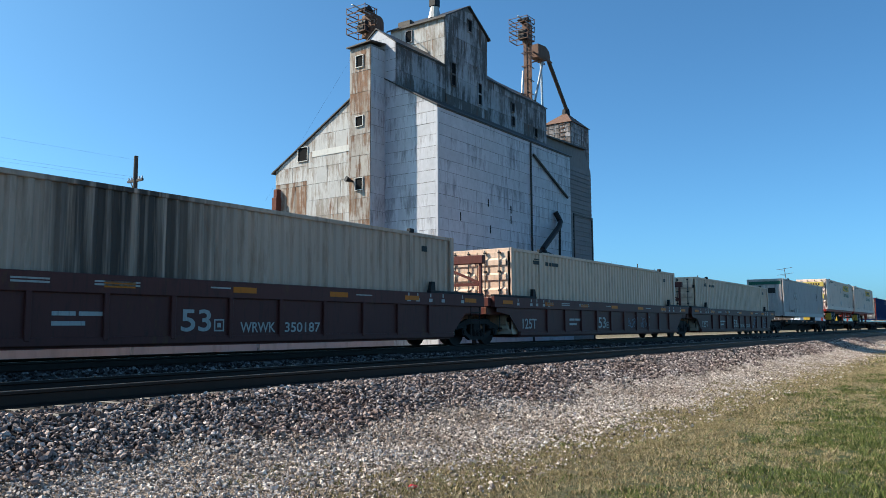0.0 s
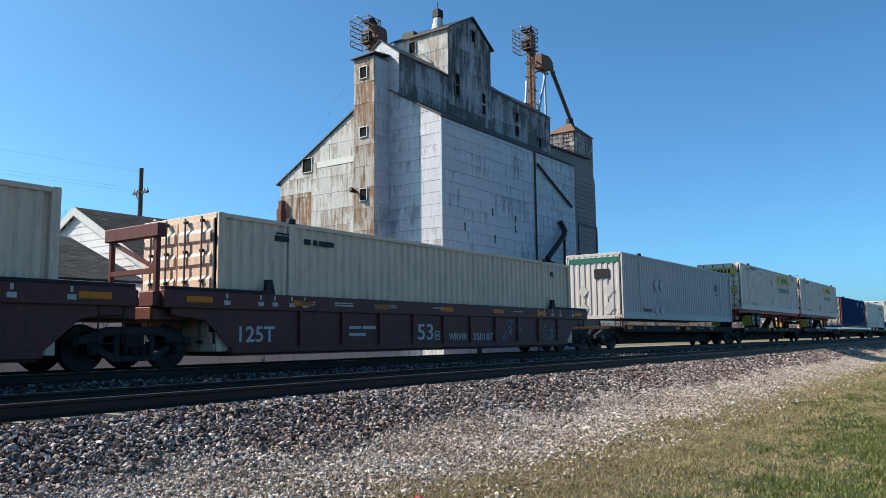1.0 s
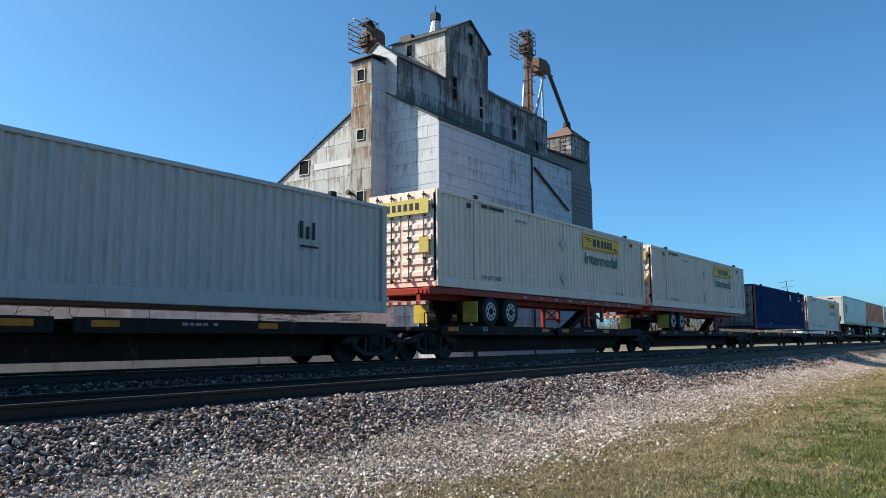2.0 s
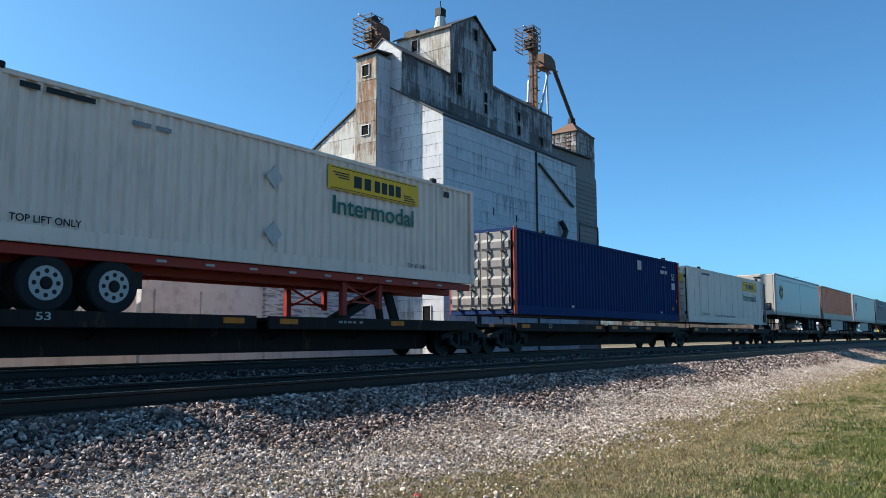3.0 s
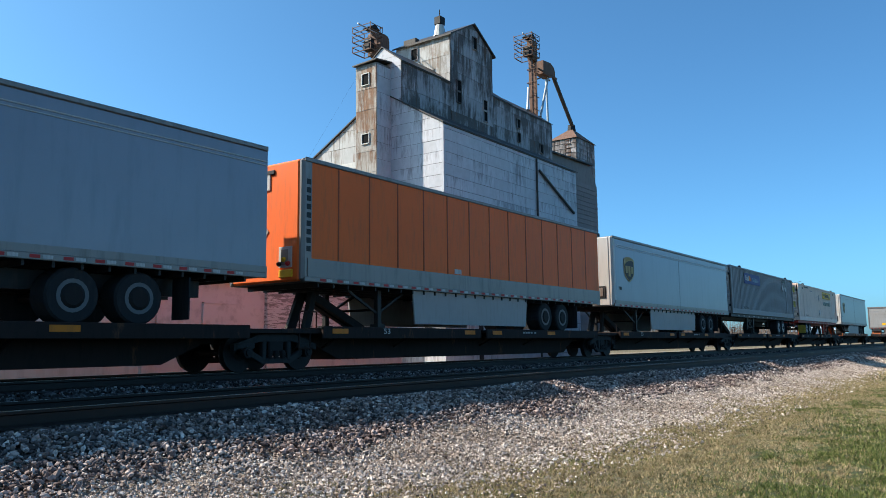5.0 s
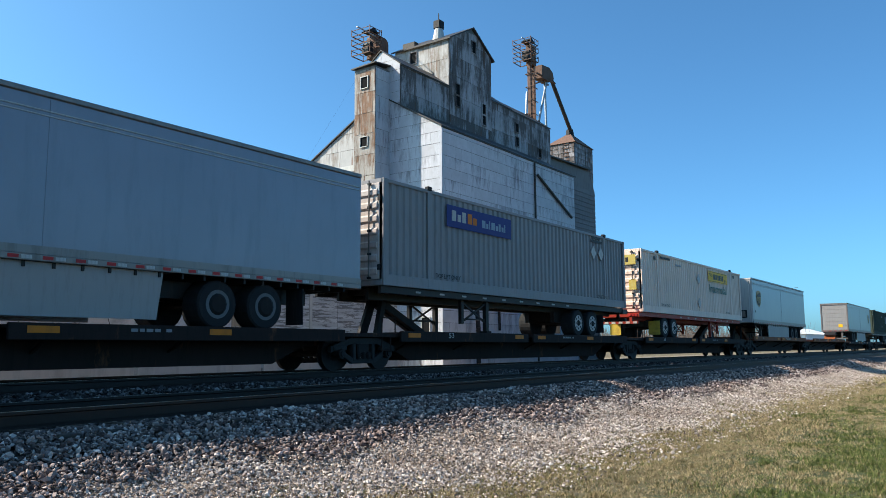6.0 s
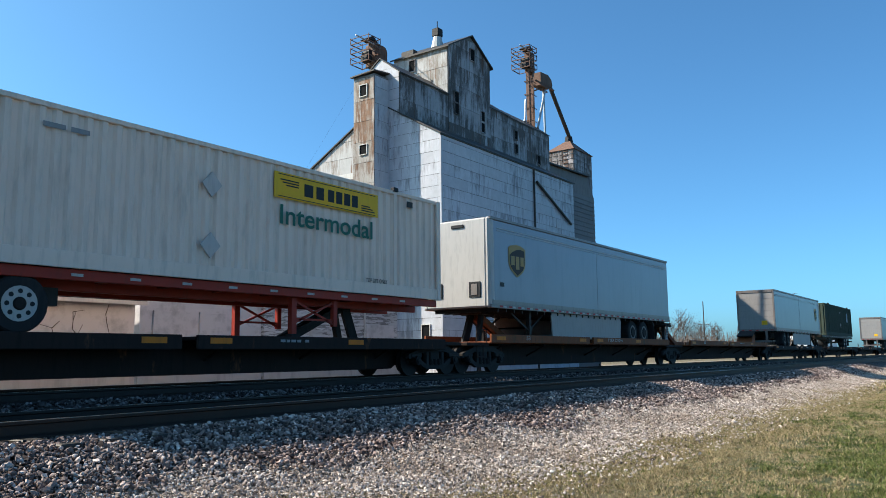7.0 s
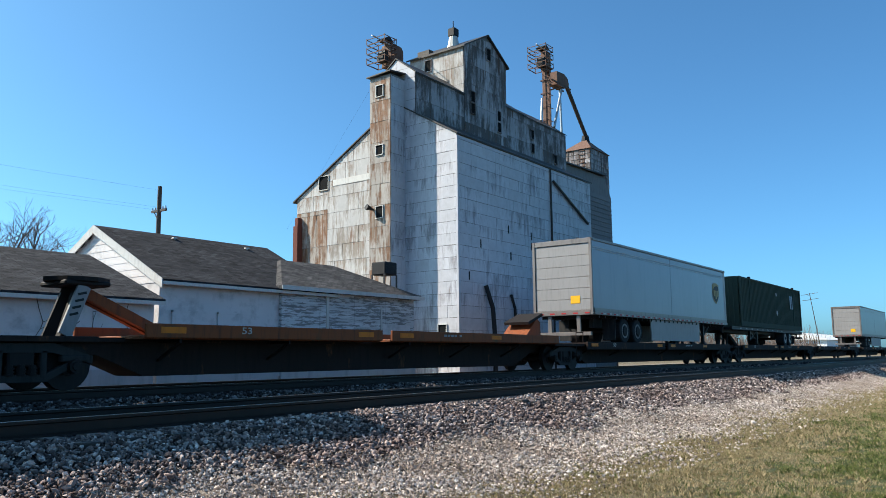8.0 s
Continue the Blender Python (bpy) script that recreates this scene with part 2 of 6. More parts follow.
M_STEEL = painted("truck_steel", (0.016, 0.013, 0.012), (0.035, 0.026, 0.02), 0.5, 0.7)
M_LOCK = painted("locking_bar_steel", (0.16, 0.15, 0.14), (0.05, 0.045, 0.04), 0.5, 0.5, 0.4)
M_WHEEL = painted("wheel_steel", (0.018, 0.015, 0.014), (0.05, 0.036, 0.028), 0.5, 0.6, 0.2)
M_FRAME = painted("cast_frame", (0.034, 0.032, 0.030), (0.010, 0.009, 0.008), 0.6, 0.8)
M_TYRE = painted("tyre_rubber", (0.022, 0.022, 0.023), (0.07, 0.06, 0.05), 0.3, 0.85)
M_RIM = painted("rim_white", (0.44, 0.40, 0.37), amount=0.4)
M_BLACK = painted("black_fitting", (0.018, 0.018, 0.02), amount=0.2, rough=0.6)
M_YELLOW = painted("sign_yellow", (0.82, 0.44, 0.02), amount=0.12)
M_AMBER = painted("reflector_amber", (0.66, 0.17, 0.012), (0.12, 0.06, 0.03), amount=0.35)
M_GREENINK = painted("ink_green", (0.02, 0.12, 0.085), amount=0.1)
M_INK = painted("ink_dark", (0.02, 0.02, 0.02), amount=0.1)
M_INKW = painted("ink_white", (0.46, 0.43, 0.40), amount=0.5, grain=20.0)
M_REDINK = painted("ink_red", (0.45, 0.03, 0.03), amount=0.1)
M_SKYINK = painted("ink_pale_blue", (0.24, 0.30, 0.36), amount=0.3)
M_SHIELD = painted("shield_brown", (0.035, 0.022, 0.016), amount=0.1)
M_GOLD = painted("shield_gold", (0.38, 0.25, 0.09), amount=0.15)
M_NAVY = painted("panel_navy", (0.025, 0.03, 0.16), amount=0.1)
M_FADED = painted("sign_faded_yellow", (0.52, 0.40, 0.10), (0.45, 0.40, 0.30), 0.6)
M_FLAP = painted("flap_yellow", (0.58, 0.40, 0.06), (0.08, 0.06, 0.04), amount=0.5, grain=4.0, streak=False)
M_SKIRT = painted("skirt_white", (0.36, 0.325, 0.305), amount=0.25)

M_REDBAND = painted("end_frame_red", (0.42, 0.06, 0.03), amount=0.3)
M_GALV = sheet_metal("galvanised_sheet", (0.545, 0.555, 0.59), (0.22, 0.215, 0.23), (0.20, 0.13, 0.09), 0.26, 0.0, 0.12)
M_RUSTY = sheet_metal("rusty_painted_sheet", (0.46, 0.43, 0.39), (0.20, 0.145, 0.105), (0.15, 0.075, 0.04), 0.6, 0.72, 0.25, 0.75)
M_WORN = sheet_metal("worn_white_sheet", (0.53, 0.525, 0.515), (0.23, 0.195, 0.16), (0.16, 0.085, 0.05), 0.6, 0.32, 0.15, 0.7)
M_STAIN = sheet_metal("stained_sheet", (0.47, 0.44, 0.455), (0.065, 0.052, 0.046), (0.10, 0.052, 0.033), 0.78, 0.30, 0.18, 0.7)
M_ANNEX = painted("grey_annex_siding", (0.19, 0.185, 0.185), (0.08, 0.08, 0.08), 0.7, 0.7, vary=0.1, fixed=True)
M_BACK = painted("dark_backing", (0.16, 0.155, 0.15), amount=0.3, fixed=True)
M_TRIM = painted("dark_trim", (0.055, 0.05, 0.047), amount=0.4, fixed=True)
M_TRIMW = painted("white_trim", (0.56, 0.55, 0.52), amount=0.3)
M_RUSTLEG = painted("rusty_leg", (0.17, 0.10, 0.075), (0.06, 0.035, 0.026), 0.75, 0.75, rust=0.08)
M_PIPE = painted("galvanised_pipe", (0.45, 0.47, 0.49), amount=0.4, metal=0.5, rough=0.45)
M_WALL = painted("white_wall_paint", (0.62, 0.60, 0.60), (0.30, 0.295, 0.30), 0.7, 0.8, grain=1.6, streak=False, fixed=True, sharp=0.2)
M_CONC = painted("concrete_base", (0.52, 0.51, 0.49), (0.2, 0.19, 0.18), 0.5, 0.85, grain=3.0)
M_SHINGLE = shingle_material("asphalt_shingle", (0.014, 0.0155, 0.019), (0.046, 0.048, 0.054))
M_OLDROOF = shingle_material("weathered_roof", (0.045, 0.045, 0.047), (0.10, 0.097, 0.095))
M_PEEL = painted("peeling_paint", (0.60, 0.60, 0.60), (0.17, 0.16, 0.155), 0.8, 0.8, grain=3.2, streak=(0.5, 1, 4.5), vary=0.15, fixed=True, sharp=0.03)
M_REDBRICK = painted("old_brick", (0.15, 0.055, 0.04), (0.07, 0.035, 0.03), 0.6, 0.85, fixed=True)
M_RIMD = painted("rim_dull", (0.13, 0.13, 0.13), amount=0.4)
M_POLE = painted("pole_wood", (0.065, 0.052, 0.044), amount=0.5)
M_BARK = painted("bark", (0.10, 0.078, 0.068), (0.055, 0.042, 0.037), 0.5, 0.9)
M_RAIL = painted("rail_steel", (0.022, 0.016, 0.013), (0.04, 0.025, 0.018), 0.4, 0.6)
M_HEAD = painted("rail_head", (0.42, 0.40, 0.38), amount=0.1, rough=0.25, metal=0.9)
M_TIE = painted("tie_wood", (0.03, 0.026, 0.023), amount=0.5)
M_FARWH = painted("far_shed_white", (0.75, 0.76, 0.77), amount=0.15)


def glass_dark(name):
    m, n, l, bs = nodes_of(name)
    bs.inputs["Base Color"].default_value = (0.008, 0.009, 0.010, 1)
    bs.inputs["Roughness"].default_value = 0.9
    bs.inputs["Specular IOR Level"].default_value = 0.1
    return m


M_VOID = glass_dark("dark_pane")


def ground_material():
    m, n, l, bs = nodes_of("ground_soil")
    pos = n.new("ShaderNodeNewGeometry").outputs["Position"]
    sep = n.new("ShaderNodeSeparateXYZ")
    l.new(pos, sep.inputs[0])
    wob = noise_out(n, l, pos, 0.6, 5)
    wob2 = noise_out(n, l, pos, 3.0, 5)

    def math_(op, a, b):
        k = n.new("ShaderNodeMath")
        k.operation = op
        for s, v in zip(k.inputs, (a, b)):
            if hasattr(v, "is_linked"):
                l.new(v, s)
            else:
                s.default_value = v
        return k.outputs[0]
    y = math_("ADD", sep.outputs[1], math_("ADD", math_("MULTIPLY", math_("SUBTRACT", wob, 0.5), 2.4), math_("MULTIPLY", math_("SUBTRACT", wob2, 0.5), 0.9)))
    grain = noise_out(n, l, pos, 60, 3)
    speck = noise_out(n, l, pos, 22, 4, 0.7)
    dirt = ramp(n, [(0.3, (0.10, 0.08, 0.06)), (0.5, (0.26, 0.205, 0.16)), (0.7, (0.46, 0.38, 0.31))])
    l.new(grain, dirt.inputs[0])
    dead = ramp(n, [(0.3, (0.045, 0.036, 0.018)), (0.7, (0.20, 0.155, 0.08))])
    l.new(speck, dead.inputs[0])
    green = ramp(n, [(0.3, (0.018, 0.026, 0.008)), (0.7, (0.07, 0.085, 0.02))])
    l.new(speck, green.inputs[0])
    f1 = ramp(n, [(0.0, (0, 0, 0)), (1.0, (1, 1, 1))])
    l.new(math_("MULTIPLY", math_("SUBTRACT", y, 4.6), 0.8), f1.inputs[0])
    f2 = ramp(n, [(0.0, (0, 0, 0)), (1.0, (1, 1, 1))])
    l.new(math_("MULTIPLY", math_("SUBTRACT", y, 2.6), 0.6), f2.inputs[0])
    c = mixc(n, l, f2.outputs[0], green.outputs[0], dead.outputs[0])
    c = mixc(n, l, f1.outputs[0], c, dirt.outputs[0])
    f3 = ramp(n, [(0.0, (0, 0, 0)), (1.0, (1, 1, 1))])
    l.new(math_("MULTIPLY", math_("SUBTRACT", y, 30.0), 0.1), f3.inputs[0])
    c = mixc(n, l, f3.outputs[0], c, dead.outputs[0])
    # strip under both tracks: the train's shade darkened into the soil colour
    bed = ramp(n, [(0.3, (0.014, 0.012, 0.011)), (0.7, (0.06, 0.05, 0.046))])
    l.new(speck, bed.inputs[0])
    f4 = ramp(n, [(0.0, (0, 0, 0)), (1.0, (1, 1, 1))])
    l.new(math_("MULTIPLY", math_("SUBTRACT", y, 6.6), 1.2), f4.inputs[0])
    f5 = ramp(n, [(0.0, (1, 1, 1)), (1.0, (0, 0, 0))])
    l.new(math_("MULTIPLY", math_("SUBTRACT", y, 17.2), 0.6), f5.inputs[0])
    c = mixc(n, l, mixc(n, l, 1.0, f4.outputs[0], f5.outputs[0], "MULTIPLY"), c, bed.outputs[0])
    l.new(c, bs.inputs["Base Color"])
    bs.inputs["Roughness"].default_value = 0.95
    bp = n.new("ShaderNodeBump")
    bp.inputs["Strength"].default_value, bp.inputs["Distance"].default_value = 1.0, 0.05
    l.new(speck, bp.inputs["Height"])
    l.new(bp.outputs[0], bs.inputs["Normal"])
    return m


def island_material(name, stops, rough=0.9, tone=None):
    """Each loose piece takes its own colour from the stops."""
    m, n, l, bs = nodes_of(name)
    geo = n.new("ShaderNodeNewGeometry")
    r = ramp(n, stops)
    l.new(geo.outputs["Random Per Island"], r.inputs[0])
    c = r.outputs[0]
    if tone:
        f = ramp(n, [(0.35, (0, 0, 0)), (0.65, (1, 1, 1))])
        l.new(noise_out(n, l, geo.outputs["Position"], 0.9, 4), f.inputs[0])
        c = mixc(n, l, f.outputs[0], c, mixc(n, l, 1.0, c, tone, "MULTIPLY"))
    g = noise_out(n, l, geo.outputs["Position"], 70, 3)
    c = mixc(n, l, 0.5, c, mixc(n, l, g, c, (0.5, 0.48, 0.45), "MULTIPLY"))
    l.new(c, bs.inputs["Base Color"])
    bs.inputs["Roughness"].default_value = rough
    bs.inputs["Specular IOR Level"].default_value = 0.15
    return m


# ---- ground and tracks ----
PROFILE = [(-400, -1.05), (-30, -1.0), (2.0, -1.0), (4.6, -0.99), (5.5, -0.96), (6.3, -0.83), (7.1, -0.63), (7.85, -0.38), (8.15, -0.33), (10.2, -0.33),
           (11.4, -0.36), (12.4, -0.22), (16.6, -0.2), (17.6, -0.55), (19.0, -0.65), (60, -0.7), (150, -0.7), (900, -0.7), (3000, -0.7)]


def ground_z(y):
    for (a, za), (b, zb) in zip(PROFILE, PROFILE[1:]):
        if a <= y <= b:
            return za + (zb - za) * (y - a) / (b - a)
    return -1.0


GROUND_X = [-1500, -400, -60, -20] + [i * 1.0 for i in range(-8, 62)] + [70, 90, 130, 200, 400, 900, 3500]
GROUND_Y = sorted({p[0] for p in PROFILE} | {i * 0.35 for i in range(-6, 52)})
GROUND_H = np.array([[ground_z(y) + (0.05 * noise.noise(Vector((x * 0.6, y * 0.9, 3))) if -8 < x < 62 and -2 < y < 18 else 0.0) for y in GROUND_Y] for x in GROUND_X])


def ground_heights(x, y):
    """Heights of the ground sheet under many points."""
    gx, gy = np.array(GROUND_X), np.array(GROUND_Y)
    i = np.clip(np.searchsorted(gx, x) - 1, 0, len(gx) - 2)
    j = np.clip(np.searchsorted(gy, y) - 1, 0, len(gy) - 2)
    u, v = (x - gx[i]) / (gx[i + 1] - gx[i]), (y - gy[j]) / (gy[j + 1] - gy[j])
    h = GROUND_H
    return h[i, j] * (1 - u) * (1 - v) + h[i + 1, j] * u * (1 - v) + h[i, j + 1] * (1 - u) * v + h[i + 1, j + 1] * u * v


def make_ground():
    xs, ys = GROUND_X, GROUND_Y
    vs, fs = [], []
    for i, x in enumerate(xs):
        for j, y in enumerate(ys):
            vs.append((x, y, GROUND_H[i, j]))
    k = len(ys)
    for i in range(len(xs) - 1):
        for j in range(k - 1):
            fs.append((i * k + j, i * k + k + j, i * k + k + j + 1, i * k + j + 1))
    me = bpy.data.meshes.new("ground")
    me.from_pydata(vs, [], fs)
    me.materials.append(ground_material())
    me.shade_smooth()
    tagged(new("ground", me), "pale gravel verge, ballast bed and short patchy grass", "ground", kind="structure")


make_ground()

RAIL_PROFILE = [(-0.07, 0), (0.07, 0), (0.07, 0.012), (0.012, 0.035), (0.010, 0.13), (0.036, 0.145), (0.036, 0.172), (0.028, 0.178),
                (-0.028, 0.178), (-0.036, 0.172), (-0.036, 0.145), (-0.010, 0.13), (-0.012, 0.035), (-0.07, 0.012)]


def make_track(name, yc, ztop, label):
    t = thing(name, label, "railway track", kind="structure")
    for s in (-1, 1):
        yr = yc + s * (1.435 / 2 + 0.036)
        r = part("rail", Build().prism([(yr + a, ztop - 0.178 + b) for a, b in RAIL_PROFILE], -60, 900, "x"), M_RAIL, t)
        part("running_face", Build().box(-60, 900, yr - 0.022, yr + 0.022, ztop - 0.002, ztop + 0.002), M_HEAD, r, "shiny worn running band")
    me = Build().box(-0.115, 0.115, -1.3, 1.3, -0.18, 0.0, 0.015).mesh("tie")
    me.materials.append(M_TIE)
    for i in range(95):
        ob = part("tie", me, None, t)
        ob.matrix_basis = pose(-2 + i * 0.535 + random.uniform(-0.03, 0.03), yc + random.uniform(-0.05, 0.05), ztop - 0.215 + random.uniform(-0.012, 0), 0, 0, random.uniform(-1, 1))
    return t


TRACK_Y, NEAR_Y, NEAR_Z = 14.48, 9.15, -0.08
make_track("track_far", TRACK_Y, 0.0, "steel rails on dark wooden ties, under the train")
make_track("track_near", NEAR_Y, NEAR_Z, "empty steel rails on ballast in the train's shade")

ICO_V = []
_g = (1 + 5 ** 0.5) / 2
for a, b in ((1, _g), (1, -_g), (-1, _g), (-1, -_g)):
    ICO_V += [(0, a, b), (a, b, 0), (b, 0, a)]
ICO_V = np.array(ICO_V) / math.sqrt(1 + _g * _g)


def ico_faces():
    f = []
    for i in range(12):
        for j in range(i + 1, 12):
            for k in range(j + 1, 12):
                p, q, r = ICO_V[i], ICO_V[j], ICO_V[k]
                if max(np.linalg.norm(p - q), np.linalg.norm(q - r), np.linalg.norm(p - r)) < 1.1:
                    f.append((i, j, k) if np.dot(np.cross(q - p, r - p), p) > 0 else (i, k, j))
    return np.array(f)


ICO_F = ico_faces()


OCT_V = np.array([(1, 0, 0), (-1, 0, 0), (0, 1, 0), (0, -1, 0), (0, 0, 1), (0, 0, -1)], float)
OCT_F = np.array([(0, 2, 4), (2, 1, 4), (1, 3, 4), (3, 0, 4), (2, 0, 5), (1, 2, 5), (3, 1, 5), (0, 3, 5)])


def make_stones(name, areas, material, label, category, seed, keep=None, lump=(ICO_V, ICO_F)):
    """Loose crushed stone, each an angular lump, strewn over stretches of the plan."""
    rng = np.random.default_rng(seed)
    vs = []
    for x0, x1, y0, y1, count, r0, r1, lift in areas:
        x, y = rng.uniform(x0, x1, count), rng.uniform(y0, y1, count)
        z = ground_heights(x, y) + 0.008 + rng.uniform(0, lift, count)
        if keep and y0 < 8.3:
            k = rng.random(count) < np.array([keep(a, b) for a, b in zip(x, y)])
            x, y, z, count = x[k], y[k], z[k], int(k.sum())
        r = r0 + (r1 - r0) * rng.random(count) ** 2
        s = rng.uniform(0.55, 1.35, (count, 1, 3)) * r[:, None, None]
        shape = lump[0][None] * rng.uniform(0.5, 1.32, (count, len(lump[0]), 1)) * s
        a, e = rng.uniform(0, 6.28, count), rng.uniform(-0.8, 0.8, count)
        ca, sa, ce, se = np.cos(a), np.sin(a), np.cos(e), np.sin(e)
        X = shape[..., 0] * ca[:, None] - shape[..., 1] * sa[:, None]
        Y = shape[..., 0] * sa[:, None] + shape[..., 1] * ca[:, None]
        Z = shape[..., 2] * 0.8
        X, Z = X * ce[:, None] + Z * se[:, None], -X * se[:, None] + Z * ce[:, None]
        vs.append(np.stack([X + x[:, None], Y + y[:, None], Z + z[:, None]], -1).reshape(-1, 3))
    V = np.concatenate(vs)
    k = len(lump[0])
    cnt = len(V) // k
    Fi = (lump[1][None] + (np.arange(cnt) * k)[:, None, None]).reshape(-1, 3)
    me = bpy.data.meshes.new(name)
    me.from_pydata(V.tolist(), [], Fi.tolist())
    me.materials.append(material)
    tagged(new(name, me), label, category, kind="stuff")


M_BALLAST = island_material("ballast_stone", [(0, (0.05, 0.041, 0.040)), (0.3, (0.145, 0.117, 0.111)), (0.65, (0.33, 0.272, 0.25)), (0.9, (0.54, 0.46, 0.42)), (1, (0.80, 0.71, 0.66))], tone=(0.76, 0.68, 0.66))
# same stone in darker tones, which carry the shade around the tracks
M_BALLAST_SHADE = island_material("shaded_ballast", [(0, (0.020, 0.017, 0.017)), (0.5, (0.085, 0.073, 0.070)), (0.85, (0.22, 0.195, 0.185)), (1, (0.42, 0.38, 0.36))], tone=(0.6, 0.55, 0.53))
M_GRAVEL = island_material("pale_gravel", [(0, (0.085, 0.068, 0.060)), (0.2, (0.32, 0.265, 0.232)), (0.6, (0.60, 0.515, 0.46)), (0.9, (0.82, 0.735, 0.67)), (1, (0.94, 0.88, 0.82))], tone=(0.76, 0.71, 0.66))


def toe(x, y):
    """1 on the dark ballast shoulder, 0 on the pale verge, ragged between."""
    return min(1, max(0, (y - 6.95 + 0.55 * noise.noise(Vector((x * 0.5, y * 0.6, 9))) + 0.25 * noise.noise(Vector((x * 2.1, y * 2.1, 2)))) * 1.6 + 0.5))


def verge(x, y):
    e = y - 5.05 + 0.9 * noise.noise(Vector((x * 0.35, y * 0.5, 4))) + 0.5 * noise.noise(Vector((x * 1.7, y * 1.9, 6)))
    return min(1, max(0.08, e * 0.75 + 0.42)) * (1 - 0.85 * toe(x, y))


make_stones("ballast_stones", [(2.5, 13, 6.0, 8.25, 26000, 0.016, 0.040, 0.06), (13, 26, 6.1, 8.25, 17000, 0.020, 0.044, 0.06), (26, 60, 6.3, 8.25, 9000, 0.030, 0.058, 0.05)],
            M_BALLAST, "dark angular crushed-stone ballast beside the rails", "ballast", 3, toe)
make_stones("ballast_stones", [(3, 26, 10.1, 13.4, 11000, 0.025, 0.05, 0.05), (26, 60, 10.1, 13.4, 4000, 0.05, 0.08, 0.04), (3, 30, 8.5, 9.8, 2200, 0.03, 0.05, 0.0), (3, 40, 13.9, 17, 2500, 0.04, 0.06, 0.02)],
            M_BALLAST_SHADE, "ballast between and beside the tracks, coloured dark for the train's shade", "ballast", 5)
make_stones("gravel", [(2.5, 9, 3.9, 7.5, 36000, 0.008, 0.030, 0.025), (9, 20, 3.9, 7.5, 40000, 0.011, 0.032, 0.025), (20, 50, 3.9, 7.4, 26000, 0.016, 0.036, 0.02), (50, 90, 4.2, 7.2, 6000, 0.03, 0.05, 0.01)],
            M_GRAVEL, "pale pinkish-grey loose gravel verge", "gravel", 4, verge, (OCT_V, OCT_F))


def make_grass():
    rng = np.random.default_rng(7)
    groups = {"green": [], "dead": []}
    for x0, x1, y0, y1, count, h0, w0 in ((3.5, 14, 0.2, 6.1, 210000, 0.040, 0.0046), (3.0, 18, 3.4, 6.1, 90000, 0.032, 0.0042), (14, 34, -1.5, 6.1, 200000, 0.046, 0.0075), (34, 80, -4, 5.4, 50000, 0.09, 0.020)):
        x, y = rng.uniform(x0, x1, count), rng.uniform(y0, y1, count)
        patch = np.array([noise.noise(Vector((a * 0.55, b * 0.75, 1))) for a, b in zip(x, y)])
        patch2 = np.array([noise.noise(Vector((a * 2.2, b * 2.6, 5))) for a, b in zip(x, y)])
        edge = 5.3 - y + patch * 1.6 + patch2 * 1.2
        keep = rng.random(count) < np.clip(edge * 0.7 + 0.5, 0.0, 1)
        greenness = np.clip((3.3 - y) * 0.42 + patch * 1.1 + patch2 * 1.0, 0.08, 0.86)
        isg = rng.random(count) < greenness
        z = ground_heights(x, y) - 0.003
        a = rng.uniform(0, 6.28, count)
        tuft = np.array([noise.noise(Vector((a_ * 5.5, b_ * 6.0, 8))) for a_, b_ in zip(x, y)])
        h = h0 * rng.uniform(0.4, 1.25, count) * np.where(isg, 1.0, 0.75) * np.clip(1 + 1.5 * tuft, 0.35, 2.0)
        w = w0 * rng.uniform(0.7, 1.4, count)
        lean = rng.uniform(0.2, 1.1, count) * h
        b = rng.uniform(0, 6.28, count)
        p0 = np.stack([x - np.cos(a) * w, y - np.sin(a) * w, z], -1)
        p1 = np.stack([x + np.cos(a) * w, y + np.sin(a) * w, z], -1)
        p2 = np.stack([x + np.cos(b) * lean, y + np.sin(b) * lean, z + h], -1)
        tri = np.stack([p0, p1, p2], 1)
        groups["green"].append(tri[keep & isg])
        groups["dead"].append(tri[keep & ~isg])
    mats = {"green": island_material("grass_green", [(0, (0.035, 0.058, 0.012)), (0.5, (0.105, 0.14, 0.036)), (1, (0.25, 0.275, 0.10))], 0.8, (0.85, 0.8, 0.7)),
            "dead": island_material("grass_dead", [(0, (0.16, 0.12, 0.06)), (0.5, (0.38, 0.295, 0.165)), (1, (0.64, 0.52, 0.33))], 0.9, (0.8, 0.8, 0.75))}
    for key, label in (("green", "short green lawn grass"), ("dead", "dry tan winter grass along the gravel")):
        T = np.concatenate(groups[key])
        me = bpy.data.meshes.new("grass")
        me.from_pydata(T.reshape(-1, 3).tolist(), [], np.arange(len(T) * 3).reshape(-1, 3).tolist())
        me.materials.append(mats[key])
        tagged(new("grass", me), label, "grass", kind="stuff")


make_grass()


# ---- grain elevator ----
def clip_below(poly, a, ta, b, tb):
    """The part of an outline that lies under the line from (a, ta) to (b, tb)."""
    under = lambda p: ta + (tb - ta) * (p[0] - a) / (b - a) - p[1]
    out = []
    for p, q in zip(poly, poly[1:] + poly[:1]):
        dp, dq = under(p), under(q)
        if dp >= 0:
            out.append(p)
        if dp * dq < 0:
            k = dp / (dp - dq)
            out.append((p[0] + (q[0] - p[0]) * k, p[1] + (q[1] - p[1]) * k))
    return out


